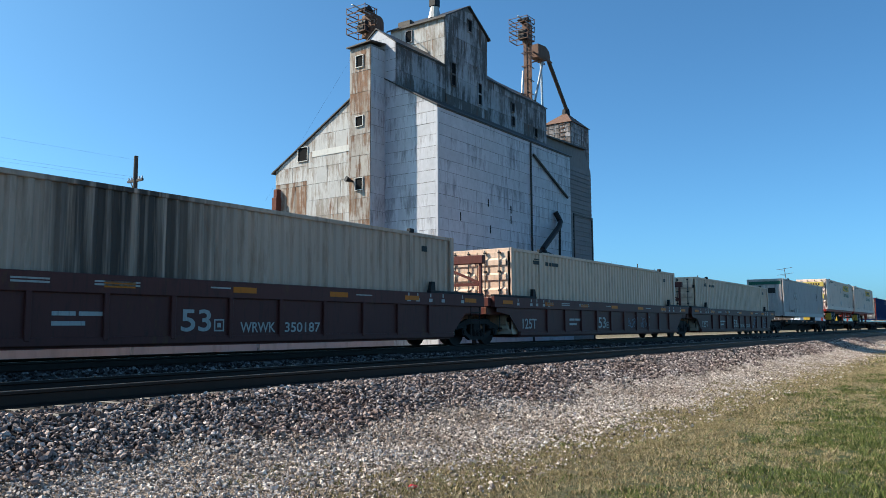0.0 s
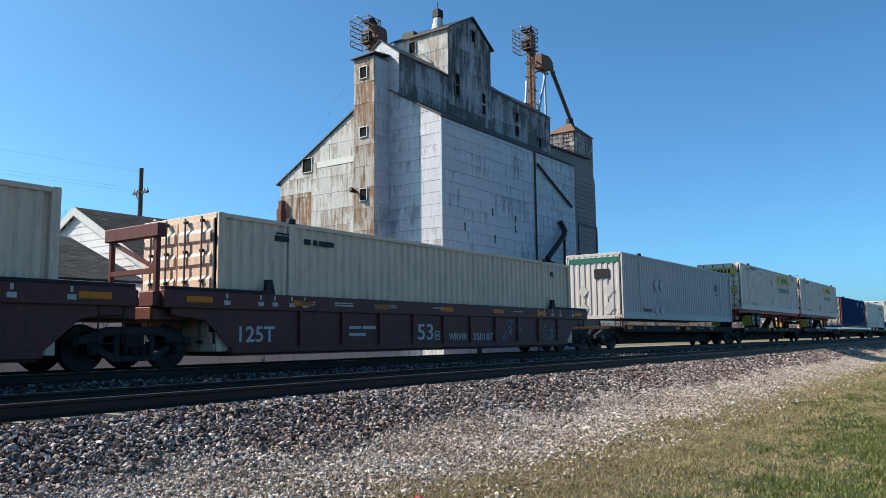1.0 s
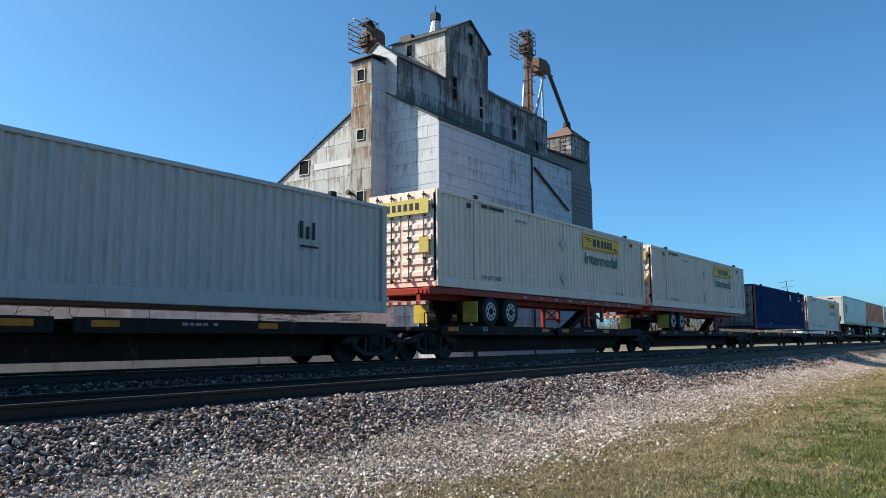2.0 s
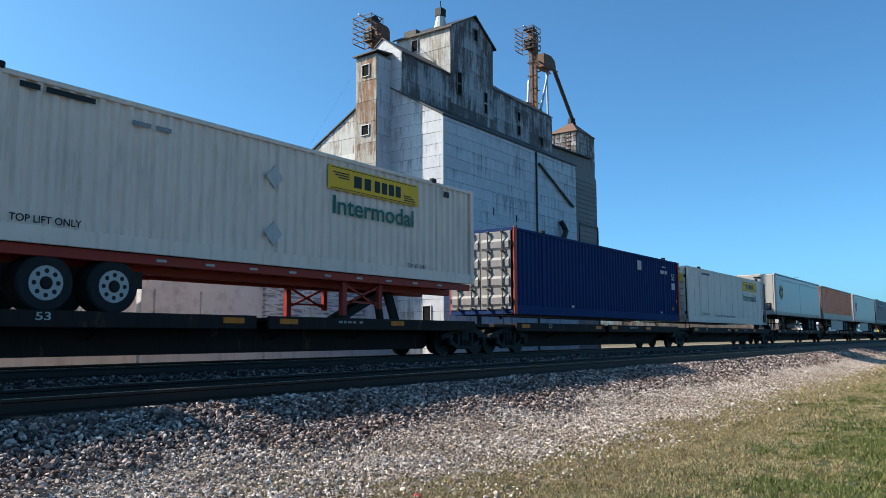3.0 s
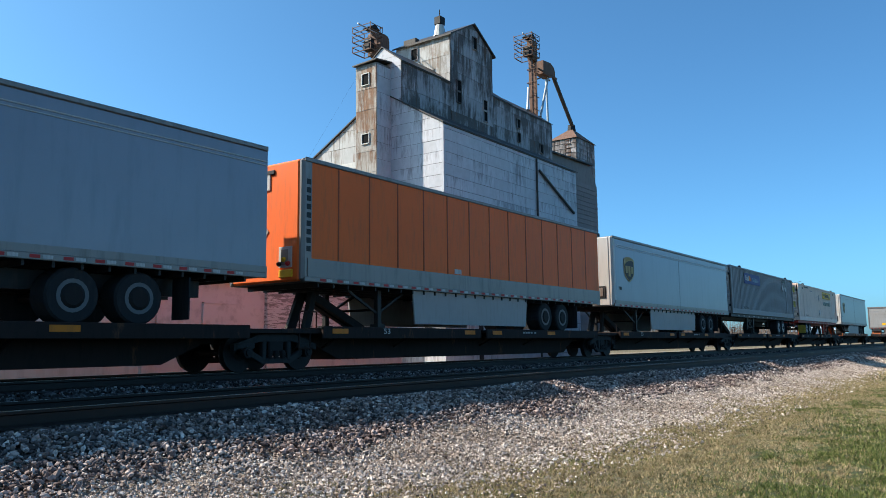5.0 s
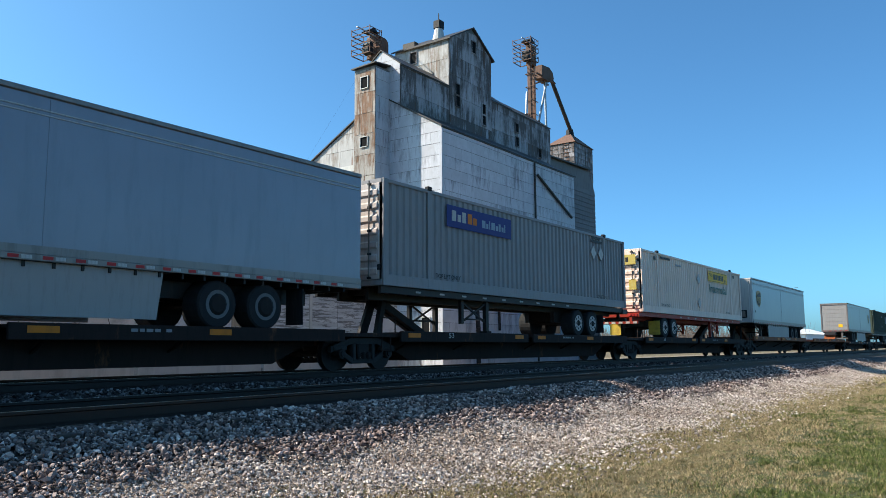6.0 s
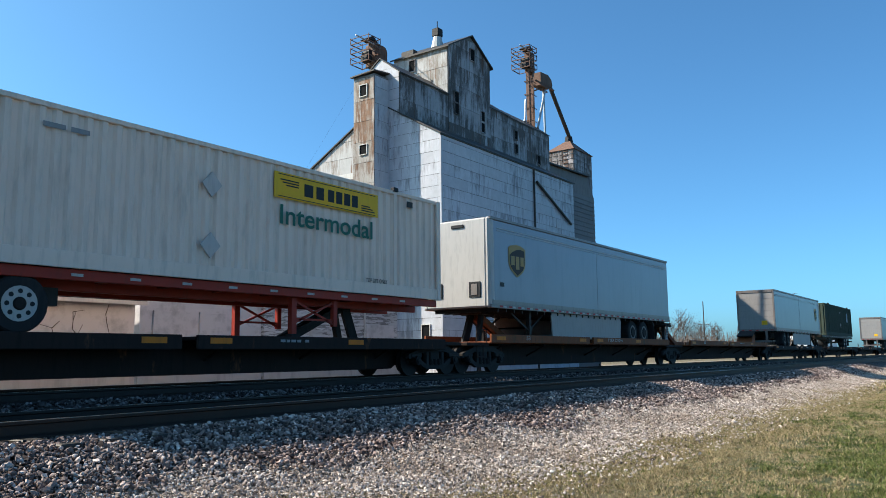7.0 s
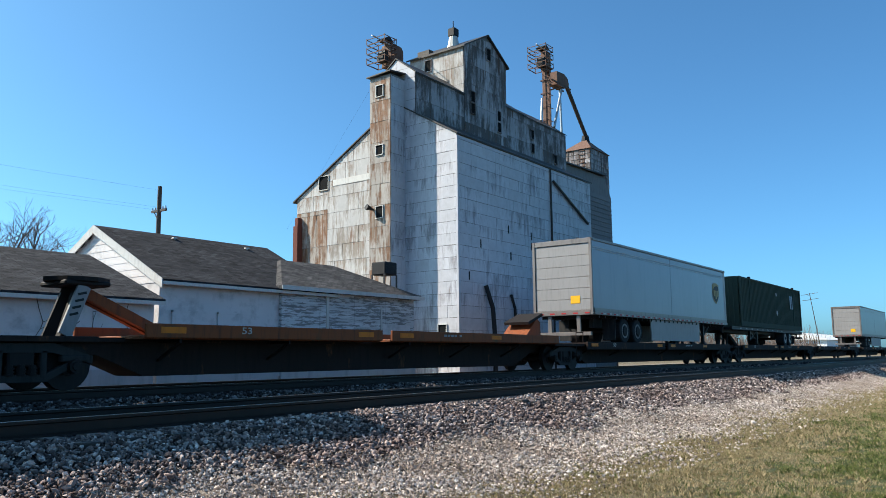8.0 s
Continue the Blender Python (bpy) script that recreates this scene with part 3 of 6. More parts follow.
def sheets(parent, origin, u, length, z0, z1, material, sw=2.4, sh=0.61, top=None, proud=0.012, stagger=True):
    """Metal sheets lapped on a wall: origin at the wall's foot, u the level way along it (outer side to its right), each sheet an object.
    top(s): height of the wall's upper edge at s."""
    u = Vector(u).normalized()
    nrm = Vector((u.y, -u.x, 0))
    made = {}
    e = 0.012
    for r in range(int(math.ceil((z1 - z0) / sh))):
        za, zb = z0 + r * sh, min(z0 + (r + 1) * sh, z1)
        s = -(sw / 2 if stagger and r % 2 else 0) - (sw * 0.25 if stagger and r % 3 == 0 else 0)
        while s < length - 0.01:
            a, b = max(0, s), min(length, s + sw)
            s += sw
            if b - a < 0.06 or zb - za < 0.06:
                continue
            w, h = round(b - a - 0.007, 3), round(zb - za - 0.02, 3)
            key = (w, h)
            poly = [(0, 0), (w, 0), (w, h), (0, h)]
            if top and min(top(a), top(b)) < zb:
                poly = clip_below(poly, 0, top(a) - za, w, top(b) - za)
                key = (a, za)
                if len(poly) < 3:
                    continue
            if key not in made:
                m = Build().prism(poly, -e, 0, "y")
                made[key] = m.mesh("sheet")
                made[key].materials.append(material)
            ob = part("sheet", made[key], None, parent)
            p = Vector(origin) + u * (a + 0.0035) + nrm * (proud + random.uniform(-0.004, 0.008))
            ob.matrix_basis = Matrix.Translation((p.x, p.y, za + 0.006)) @ Matrix.Rotation(math.atan2(u.y, u.x), 4, "Z") @ pose(0, 0, 0, random.uniform(-0.5, 0.5), random.uniform(-0.25, 0.25), 0)


def window(parent, origin, u, s, z, w, h, frame_mat, panes=1):
    """A framed dark opening set in a wall face."""
    u = Vector(u).normalized()
    nrm = Vector((u.y, -u.x, 0))
    f = 0.04
    b = Build().box(-f, 0, -0.06, 0.02, -f, h + f).box(w, w + f, -0.06, 0.02, -f, h + f).box(0, w, -0.06, 0.02, h, h + f).box(0, w, -0.075, 0.02, -f, 0)
    if panes > 1:
        b.box(0, w, -0.05, 0.02, h / 2 - 0.05, h / 2 + 0.05)
    ob = part("window", b, frame_mat, parent)
    p = Vector(origin) + u * s + nrm * 0.02
    ob.matrix_basis = Matrix.Translation((p.x, p.y, z)) @ Matrix.Rotation(math.atan2(u.y, u.x), 4, "Z")
    part("pane", Build().box(0.0, w, -0.012, 0.0, 0, h), M_VOID, ob, "dark empty opening")
    return ob


GX, FY, GZ = 32.0, 23.0, -0.65   # gable plane, front plane, foot


def slab(b, p, q, r, s, t):
    """A roof plane through four corners, t thick downwards."""
    vs = [Vector(v) for v in (p, q, r, s)]
    lo = [v - Vector((0, 0, t)) for v in vs]
    return b.add(vs + lo, [(0, 1, 2, 3), (7, 6, 5, 4), (0, 4, 5, 1), (1, 5, 6, 2), (2, 6, 7, 3), (3, 7, 4, 0)])


def make_elevator():
    e = thing("grain_elevator", "tall old grain elevator clad in weathered pale metal sheets", "grain elevator")
    # main bin house: outline of the gable end in y, z
    y_back, z_back = 34.95, 9.95
    gable = [(FY, GZ), (y_back, GZ), (y_back, z_back), (27.6, 14.05), (26.6, 14.05), (FY, 12.0)]
    main = part("main_wall", Build().prism(gable, GX, 47.3, "x"), M_BACK, e)
    rake = lambda s: np.interp(y_back - s, [FY, 26.6, 27.6, y_back], [12.0, 14.05, 14.05, z_back])
    sheets(main, (GX, FY, 0), (1, 0, 0), 15.3, GZ, 11.95, M_GALV, 2.42, 0.62)
    sheets(main, (GX, y_back, 0), (0, -1, 0), 2.6, GZ, 9.1, M_RUSTY, 0.82, 1.9, top=rake)
    sheets(main, (GX, y_back, 0), (0, -1, 0), 2.6, 9.1, 13.6, M_WORN, 0.82, 0.9, top=rake)
    sheets(main, (GX, y_back - 2.6, 0), (0, -1, 0), 4.4, GZ, 14.1, M_WORN, 0.82, 0.95, top=lambda s: rake(s + 2.6))
    sheets(main, (GX, 27.95, 0), (0, -1, 0), 4.95, GZ, 14.2, M_GALV, 0.95, 0.62, top=lambda s: rake(s + 7.0))
    for y0, z0, y1, z1 in ((FY - 0.10, 11.97, 26.6, 14.1), (y_back + 0.3, 9.8, 27.6, 14.1)):
        b = slab(Build(), (GX - 0.12, y0, z0), (47.5, y0, z0), (47.5, y1, z1), (GX - 0.12, y1, z1), -0.08)
        part("roof", b, M_TRIM, e, "thin dark metal roof")
    part("corner_board", Build().box(GX - 0.035, GX + 0.10, FY - 0.05, FY + 0.06, GZ, 11.9), M_GALV, main)
    part("eave_trim", Build().box(GX - 0.05, GX + 0.0, 28.0, 31.9, 10.42, 10.78), M_TRIMW, main, "white board across the gable")
    window(main, (GX, y_back, 0), (0, -1, 0), 1.9, 10.3, 0.75, 0.8, M_TRIMW)
    window(main, (GX, FY, 0), (0, -1, 0), -0.75, 1.0, 0.5, 1.2, M_TRIMW).matrix_basis = Matrix.Translation((GX - 0.02, FY + 1.25, 0.9)) @ Matrix.Rotation(-math.pi / 2, 4, "Z")
    part("chimney", Build().box(GX - 0.42, GX - 0.02, 34.45, 34.85, GZ, 8.3, 0.02).box(GX - 0.34, GX - 0.02, 34.5, 34.8, 8.3, 8.8, 0.02), M_REDBRICK, e, "rusty brick flue")
    # stair tower on the gable
    tower = part("tower", Build().box(30.8, GX, 26.48, 27.95, GZ, 15.7), M_BACK, e, "narrow stair tower with rusty sheets")
    sheets(tower, (30.8, 27.95, 0), (0, -1, 0), 1.47, GZ, 15.6, M_RUSTY, 0.74, 1.15)
    sheets(tower, (30.8, 26.48, 0), (1, 0, 0), 1.2, GZ, 15.6, M_GALV, 1.2, 0.92)
    for z, h in ((14.55, 0.62), (11.3, 0.52), (7.85, 0.62)):
        window(tower, (30.8, 27.95, 0), (0, -1, 0), 0.48, z, 0.48, h, M_TRIMW)
    part("tower_roof", slab(Build(), (30.62, 28.1, 15.70), (30.62, 26.36, 15.78), (32.1, 26.36, 15.96), (32.1, 28.1, 15.9), -0.07), M_TRIM, e)
    part("flood_lamp", Build().tube((30.7, 27.7, 8.35), (30.35, 27.8, 8.45), 0.07, 0.16).box(30.4, 30.8, 27.66, 27.74, 8.3, 8.4), M_BLACK, tower, "black flood lamp")
    # long roof monitor in two parts
    MY = 25.72
    for x0, x1, zt, mat, lab in ((GX, 36.6, 15.95, M_STAIN, "roof monitor with streaked stained sheets"), (41.2, 43.6, 16.32, M_STAIN, ""), (43.4, 49.2, 16.25, M_STAIN, "")):
        mon = part("monitor_wall", Build().prism([(MY, 12.9), (28.4, 12.9), (28.4, zt), (27.06, zt + 1.0), (MY, zt)], x0, x1, "x"), M_BACK, e, lab)
        sheets(mon, (x0, MY - (0.02 if x0 > 43 else 0), 0), (1, 0, 0), x1 - x0, 13.2, zt - 0.05, mat, 0.9, 1.3)
        if x0 == GX:
            sheets(mon, (x0, 28.4, 0), (0, -1, 0), 2.68, 13.2, zt + 0.95, M_GALV, 0.9, 0.62, proud=0.03, top=lambda s: np.interp(28.4 - s, [MY, 27.06, 28.4], [15.95, 16.95, 15.95]))
        for ya, yb in ((MY - 0.10, 27.06), (28.5, 27.06)):
            part("monitor_roof", slab(Build(), (x0 - 0.1, ya, zt - 0.05), (x1 + 0.1, ya, zt - 0.05), (x1 + 0.1, yb, zt + 1.03), (x0 - 0.1, yb, zt + 1.03), -0.06), M_TRIM, e)
        for s, z in {GX: (), 41.2: (), 43.4: ((0.8, 14.9), (0.8, 13.95), (3.9, 13.8))}[x0]:
            window(mon, (x0, MY - 0.04, 0), (1, 0, 0), s, z, 0.4, 0.6, M_STAIN)
    # head house, ridge running away from the tracks
    HX0, HX1, HZ, HP = 36.56, 41.2, 18.95, 20.3
    hm = (HX0 + HX1) / 2 + 0.15
    head = part("head_house", Build().prism([(HX0, 12.8), (HX1, 12.8), (HX1, HZ), (hm, HP), (HX0, HZ)], MY - 0.05, 29.8, "y"), M_BACK, e, "tall head house with stained gable")
    peak = lambda s: np.interp(HX0 + s, [HX0, hm, HX1], [HZ, HP, HZ])
    sheets(head, (HX0, MY - 0.05, 0), (1, 0, 0), HX1 - HX0, 13.0, 20.2, M_STAIN, 1.16, 1.25, top=peak)
    sheets(head, (HX0, 29.8, 0), (0, -1, 0), 4.1, 15.5, 18.9, M_WORN, 1.37, 1.1)
    for s, z, w, h, k in ((0.55, 14.9, 0.42, 1.35, 2), (3.45, 14.4, 0.42, 1.35, 2), (2.35, 18.75, 0.42, 0.75, 1)):
        window(head, (HX0, MY - 0.08, 0), (1, 0, 0), s, z, w, h, M_STAIN, k)
    window(head, (HX0 - 0.02, 29.8, 0), (0, -1, 0), 1.25, 17.9, 0.45, 0.7, M_STAIN)
    for xa, xb in ((HX0 - 0.18, hm), (HX1 + 0.22, hm)):
        sl = (HP - HZ) / (hm - HX0)
        za = HZ - 0.2 * sl
        part("head_roof", slab(Build(), (xa, MY - 0.22, za), (xa, 30.0, za), (xb, 30.0, HP + 0.02), (xb, MY - 0.22, HP + 0.02), -0.09), M_TRIM, e)
    vent = part("roof_vent", Build().tube((37.9, 27.4, 19.6), (37.9, 27.4, 20.35), 0.42, 0.26, 12), M_TRIMW, e, "white vent base with black cowl")
    part("cowl", Build().box(37.64, 38.16, 27.14, 27.66, 20.35, 20.9, 0.05).tube((37.9, 27.4, 21.0), (37.9, 27.4, 21.4), 0.03), M_BLACK, vent)
    part("roof_hatch", Build().box(37.0, 37.4, 28.6, 29.6, 19.1, 19.6, 0.04), M_TRIM, e)
    # pipes on the front
    for pts, r, mat, lab in (([(42.04, 22.88, 11.2), (46.6, 22.85, 9.1)], 0.08, M_TRIM, "thin dark pipe sloping across the front"),
                             ([(41.75, 22.9, 11.9), (41.77, 22.9, -0.6)], 0.06, M_TRIM, "dark down-pipe"),
                             ([(44.7, 22.8, 7.9), (45.0, 22.6, 7.3), (44.4, 22.4, 6.9), (41.4, 22.0, 5.2), (43.3, 22.0, 3.3), (43.4, 22.0, 2.6)], 0.17, M_BLACK, "black bent loading spout"),
                             ([(45.2, 22.75, 7.5), (45.1, 22.75, 5.0)], 0.08, M_BLACK, "spout support"),
                             ([(41.6, 22.1, 5.15), (45.05, 22.7, 5.0)], 0.035, M_BLACK, "thin tie rod"),
                             ([(34.3, 22.85, 4.2), (34.55, 22.6, 3.0), (34.4, 22.4, 1.6), (34.4, 22.4, -0.3)], 0.12, M_BLACK, "black hanging hose"),
                             ([(36.8, 22.85, 3.85), (37.1, 22.8, 3.1), (37.2, 22.8, 1.5)], 0.08, M_BLACK, "short black hose")):
        b = Build()
        for a, c in zip(pts, pts[1:]):
            b.tube(a, c, r)
        part("pipe", b, mat, e, lab)
    b = Build()
    for x, z in ((32.9, 4.4), (34.0, 6.2), (36.8, 7.3), (37.0, 5.8), (39.3, 7.2), (39.3, 6.6)):
        b.box(x, x + 0.07, FY - 0.06, FY - 0.02, z, z + 0.45)
    part("bracket", b, M_BLACK, e)
    return e


make_elevator()


def make_annex():
    a = thing("annex_bin", "grey clapboard annex with a many-sided shingled bin on top", "grain bin")
    low = part("annex_wall", Build().prism([(47.9, GZ), (59.0, GZ), (59.0, 13.3), (57.9, 14.8), (47.9, 14.8)], 26.8, 31.5, "y"), M_ANNEX, a)
    me = Build().prism([(-0.05, 0), (0.0, 0), (0.0, 0.36), (-0.01, 0.36)], 0, 6.5, "x").mesh("board")
    me.materials.append(M_ANNEX)
    for i in range(38):
        ob = part("board", me, None, low)
        ob.matrix_basis = pose(52.45, 26.795, GZ + 0.02 + i * 0.365)
    part("door_frame", Build().box(55.5, 55.62, 26.7, 26.8, 4.0, 9.4).box(55.5, 59.0, 26.7, 26.8, 9.3, 9.45).box(58.85, 59.02, 26.7, 26.8, GZ, 9.4), M_TRIM, low)
    part("shoulder_roof", slab(Build(), (47.5, 26.5, 14.55), (57.9, 26.5, 14.9), (57.9, 29, 15.2), (47.5, 29, 14.9), -0.1), M_TRIM, a)
    bx0, bx1, by0, by1 = 55.7, 59.0, 26.9, 29.3
    cx, cy = (bx0 + bx1) / 2, (by0 + by1) / 2
    up = part("bin_wall", Build().box(bx0, bx1, by0, by1, 13.3, 16.9), M_BACK, a)
    me = Build().box(0.0, 0.44, -0.035, 0, 0, 0.36, 0.03).mesh("shingle")
    me.materials.append(M_STAIN)
    for o, u, n in (((bx0, by1, 0), Vector((0, -1, 0)), 5), ((bx0, by0, 0), Vector((1, 0, 0)), 7)):
        for k in range(n):
            for j in range(7):
                ob = part("shingle", me, None, up)
                q = Vector(o) + u * (0.02 + k * (0.478 if n == 5 else 0.47))
                ob.matrix_basis = Matrix.Translation((q.x, q.y, 14.1 + j * 0.40)) @ Matrix.Rotation(math.atan2(u.y, u.x), 4, "Z")
    b = Build()
    b.add([(bx0 - 0.12, by0 - 0.12, 16.9), (bx1 + 0.12, by0 - 0.12, 16.9), (bx1 + 0.12, by1 + 0.12, 16.9), (bx0 - 0.12, by1 + 0.12, 16.9), (cx, cy, 18.2)], [(0, 1, 4), (1, 2, 4), (2, 3, 4), (3, 0, 4), (3, 2, 1, 0)])
    part("bin_roof", b, M_RUSTLEG, a, "rusty pyramid roof")
    for k in range(9):
        part("rung", Build().beam((bx0 - 0.06, by0 + 0.5, 14.2 + k * 0.32), (bx0 - 0.06, by0 + 0.95, 14.2 + k * 0.32), 0.05, 0.05), M_RUSTLEG, a)
    part("roof_cap", Build().tube((cx, cy, 17.95), (cx, cy, 18.45), 0.36, 0.28), M_BLACK, a)
    return a


make_annex()


def make_leg(name, x, y, z0, z1, w, hw, hh, label):
    """A bucket leg: twin casings in an open frame, rounded head, platforms with rails and a ladder."""
    t = thing(name, label, "bucket elevator")
    for s in (-1, 1):
        part("casing", Build().box(x + s * w * 0.75 - w * 0.3, x + s * w * 0.75 + w * 0.3, y - w * 0.4, y + w * 0.4, z0, z1 - hh * 0.5, 0.02), M_RUSTLEG, t)
    r = hw * 0.55
    pts = [(x - hw, z1 - hh), (x + hw, z1 - hh)] + [(x + hw - r + r * math.cos(a), z1 - r + r * math.sin(a)) for a in (0, 0.5, 1.05, 1.57)] + [(x - hw + r * 0.6 + r * 0.6 * math.cos(a), z1 - r * 0.6 + r * 0.6 * math.sin(a)) for a in (1.57, 2.2, 2.7, 3.14)]
    part("head", Build().prism(pts, y - hw * 0.6, y + hw * 0.6, "y"), M_RUSTLEG, t, "rounded rusty head casing")
    lx = x - w * 1.35
    b = Build()
    for s in (-0.2, 0.2):
        b.beam((lx, y - w + s, z0), (lx, y - w + s, z1 + 0.2), 0.035, 0.035)
    for i in range(int((z1 - z0) / 0.32)):
        b.beam((lx, y - w - 0.2, z0 + i * 0.32), (lx, y - w + 0.2, z0 + i * 0.32), 0.03, 0.03)
    part("ladder", b, M_RUSTLEG, t)
    b = Build()
    for i in range(int((z1 - z0) / 1.0)):
        zz = z0 + 0.5 + i
        for q in ((-1, -1, 1, -1), (-1, 1, 1, 1), (-1, -1, -1, 1)):
            b.beam((x + q[0] * w * 1.25, y + q[1] * w * 0.7, zz), (x + q[2] * w * 1.25, y + q[3] * w * 0.7, zz), 0.045, 0.045)
    part("bracing", b, M_RUSTLEG, t)
    for zz in (z1 - hh * 1.0, z1 - hh * 0.55, z1 - hh * 0.15):
        x0, x1, y0, y1 = x - hw - 1.0, x - hw + 0.1, y - 0.75, y + 0.75
        deck = part("platform", Build().box(x0, x1, y0, y0 + 0.05, zz - 0.05, zz).box(x0, x1, y1 - 0.05, y1, zz - 0.05, zz).box(x0, x0 + 0.05, y0 + 0.05, y1 - 0.05, zz - 0.05, zz).box(x1 - 0.05, x1, y0 + 0.05, y1 - 0.05, zz - 0.05, zz), M_RUSTLEG, t, "rusty open platform frame")
        for pa, pb in (((x0, y0), (x1, y0)), ((x1, y0), (x1, y1)), ((x1, y1), (x0, y1)), ((x0, y1), (x0, y0))):
            for dz in (0.32,):
                part("rail", Build().beam((*pa, zz + dz), (*pb, zz + dz), 0.035, 0.035), M_RUSTLEG, deck)
            part("post", Build().beam((*pa, zz), (*pa, zz + 0.4), 0.035, 0.035), M_RUSTLEG, deck)
    part("motor", Build().box(x - hw - 0.6, x - hw - 0.1, y - 0.3, y + 0.3, z1 - hh * 0.9, z1 - hh * 0.9 + 0.45, 0.06).tube((x - hw - 0.3, y - 0.3, z1 - hh * 0.5), (x - hw - 0.3, y + 0.3, z1 - hh * 0.5), 0.18), M_BLACK, t)
    part("motor_hood", Build().prism([(x - hw - 0.55, z1 + 0.1), (x - hw + 0.35, z1 + 0.1), (x - hw - 0.1, z1 + 0.4)], y - 0.35, y + 0.35, "y"), M_BLACK, t)
    part("arm", Build().beam((x - hw - 1.9, y - 0.5, z1 - 0.2), (x - hw - 0.2, y - 0.5, z1 - 0.25), 0.08, 0.05), M_PIPE, t)
    return t


l1 = make_leg("bucket_elevator", 36.25, 31.0, 13.5, 20.1, 0.45, 0.62, 1.5, "rusty bucket leg head with railed platform behind the roof")
l2 = make_leg("bucket_elevator", 49.0, 27.0, 16.0, 22.75, 0.36, 0.36, 1.5, "tall rusty bucket leg with ladder, railings and distributor")
part("distributor", Build().prism([(50.0, 20.55), (51.3, 20.55), (51.9, 20.95), (51.75, 21.4), (51.2, 21.65), (50.0, 21.55)], 26.65, 27.35, "y"), M_RUSTLEG, l2, "rusty distributor box")
part("distributor_frame", Build().beam((49.3, 26.7, 20.7), (52.2, 26.7, 20.7), 0.1, 0.1).beam((49.3, 27.3, 20.7), (52.2, 27.3, 20.7), 0.1, 0.1).beam((49.5, 27, 20.0), (51.2, 27, 20.75), 0.1, 0.1), M_RUSTLEG, l2)
part("spout", Build().tube((52.0, 27, 21.2), (57.3, 28.0, 18.35), 0.16), M_TRIM, l2, "dark spout to the bin")
for pa, pb in (((51.3, 26.9, 20.9), (48.9, 26.4, 16.9)), ((51.4, 27.2, 21.0), (51.6, 27.2, 15.2)), ((48.3, 27, 19.0), (47.2, 26.5, 17.0))):
    part("brace_pipe", Build().tube(pa, pb, 0.09), M_PIPE, l2, "galvanised pipe")


# ---- low buildings in front of the elevator ----
def gable_house(name, label, x0, x1, y0, yr, ze, zr, y1, wallmat, rake_white=True, over=0.35, rk=0.12):
    h = thing(name, label, "building")
    wall = part("wall", Build().prism([(y0, GZ), (y1, GZ), (y1, ze), (yr, zr - 0.1), (y0, ze)], x0, x1, "x"), wallmat, h)
    part("base", Build().box(x0 - 0.03, x1 + 0.03, y0 - 0.06, y0 - 0.002, GZ, 0.25, 0.01), M_CONC, h, "pale concrete base wall")
    sl = (zr - ze) / (yr - y0)
    for ya, yb in ((y0 - over, yr), (y1 + over, yr)):
        za = ze - over * sl + 0.06
        roof = part("roof", slab(Build(), (x0 - rk, ya, za), (x1 + 0.15, ya, za), (x1 + 0.15, yb, zr + 0.06), (x0 - rk, yb, zr + 0.06), -0.07), M_SHINGLE, h, "dark asphalt shingle roof")
        if ya < yr:
            L = math.hypot(yr - ya, zr + 0.06 - za)
            ang = math.degrees(math.atan2(zr + 0.06 - za, yr - ya))
            rows, cols = 16, 18
            me = Build().box(0, (x1 - x0 + rk + 0.1) / cols - 0.012, 0, L / rows + 0.01, 0.0, 0.006).mesh("shingle")
            me.materials.append(M_SHINGLE)
            for r in range(rows):
                for c in range(cols):
                    ob = part("shingle", me, None, roof)
                    ob.matrix_basis = pose(x0 - rk + 0.02 + c * (x1 - x0 + rk + 0.1) / cols, ya, za + 0.072) @ pose(0, 0, 0, ang) @ pose(0, r * L / rows, 0.003, -0.5 + random.uniform(-0.15, 0.15))
        if rake_white:
            b = slab(Build(), (x0 - rk - 0.04, ya, za - 0.22), (x0 - rk, ya, za - 0.22), (x0 - rk, yb, zr - 0.16), (x0 - rk - 0.04, yb, zr - 0.16), -0.3)
            part("rake_board", b, M_TRIMW, h, "white painted rake board")
    part("fascia", Build().box(x0 - rk, x1 + 0.15, y0 - over - 0.03, y0 - over - 0.002, ze - over * sl - 0.04, ze - over * sl + 0.07), M_TRIMW, h)
    return h, wall


house, hw = gable_house("warehouse", "white painted shed with dark shingle gable roof", 14.7, 22.4, 22.5, 26.5, 3.12, 5.15, 30.5, M_WALL)
for xa in (17.0, 15.2):
    part("hatch", Build().box(xa, xa + 1.3, 22.44, 22.5, 0.6, 2.05).box(xa - 0.04, xa, 22.42, 22.5, 0.6, 2.1).box(xa - 0.04, xa + 1.34, 22.42, 22.5, 2.05, 2.1), M_WALL, hw, "white board hatch")
for vx, vy in ((17.6, 26.1), (21.0, 26.0)):
    part("roof_vent", Build().tube((vx, vy, 3.12 + (vy - 22.5) * 0.51 - 0.1), (vx, vy, 3.12 + (vy - 22.5) * 0.51 + 0.14), 0.07, None, 8).tube((vx, vy, 3.12 + (vy - 22.5) * 0.51 + 0.14), (vx, vy, 3.12 + (vy - 22.5) * 0.51 + 0.19), 0.13, 0.1, 8), M_TRIMW, house, "small pale roof vent")
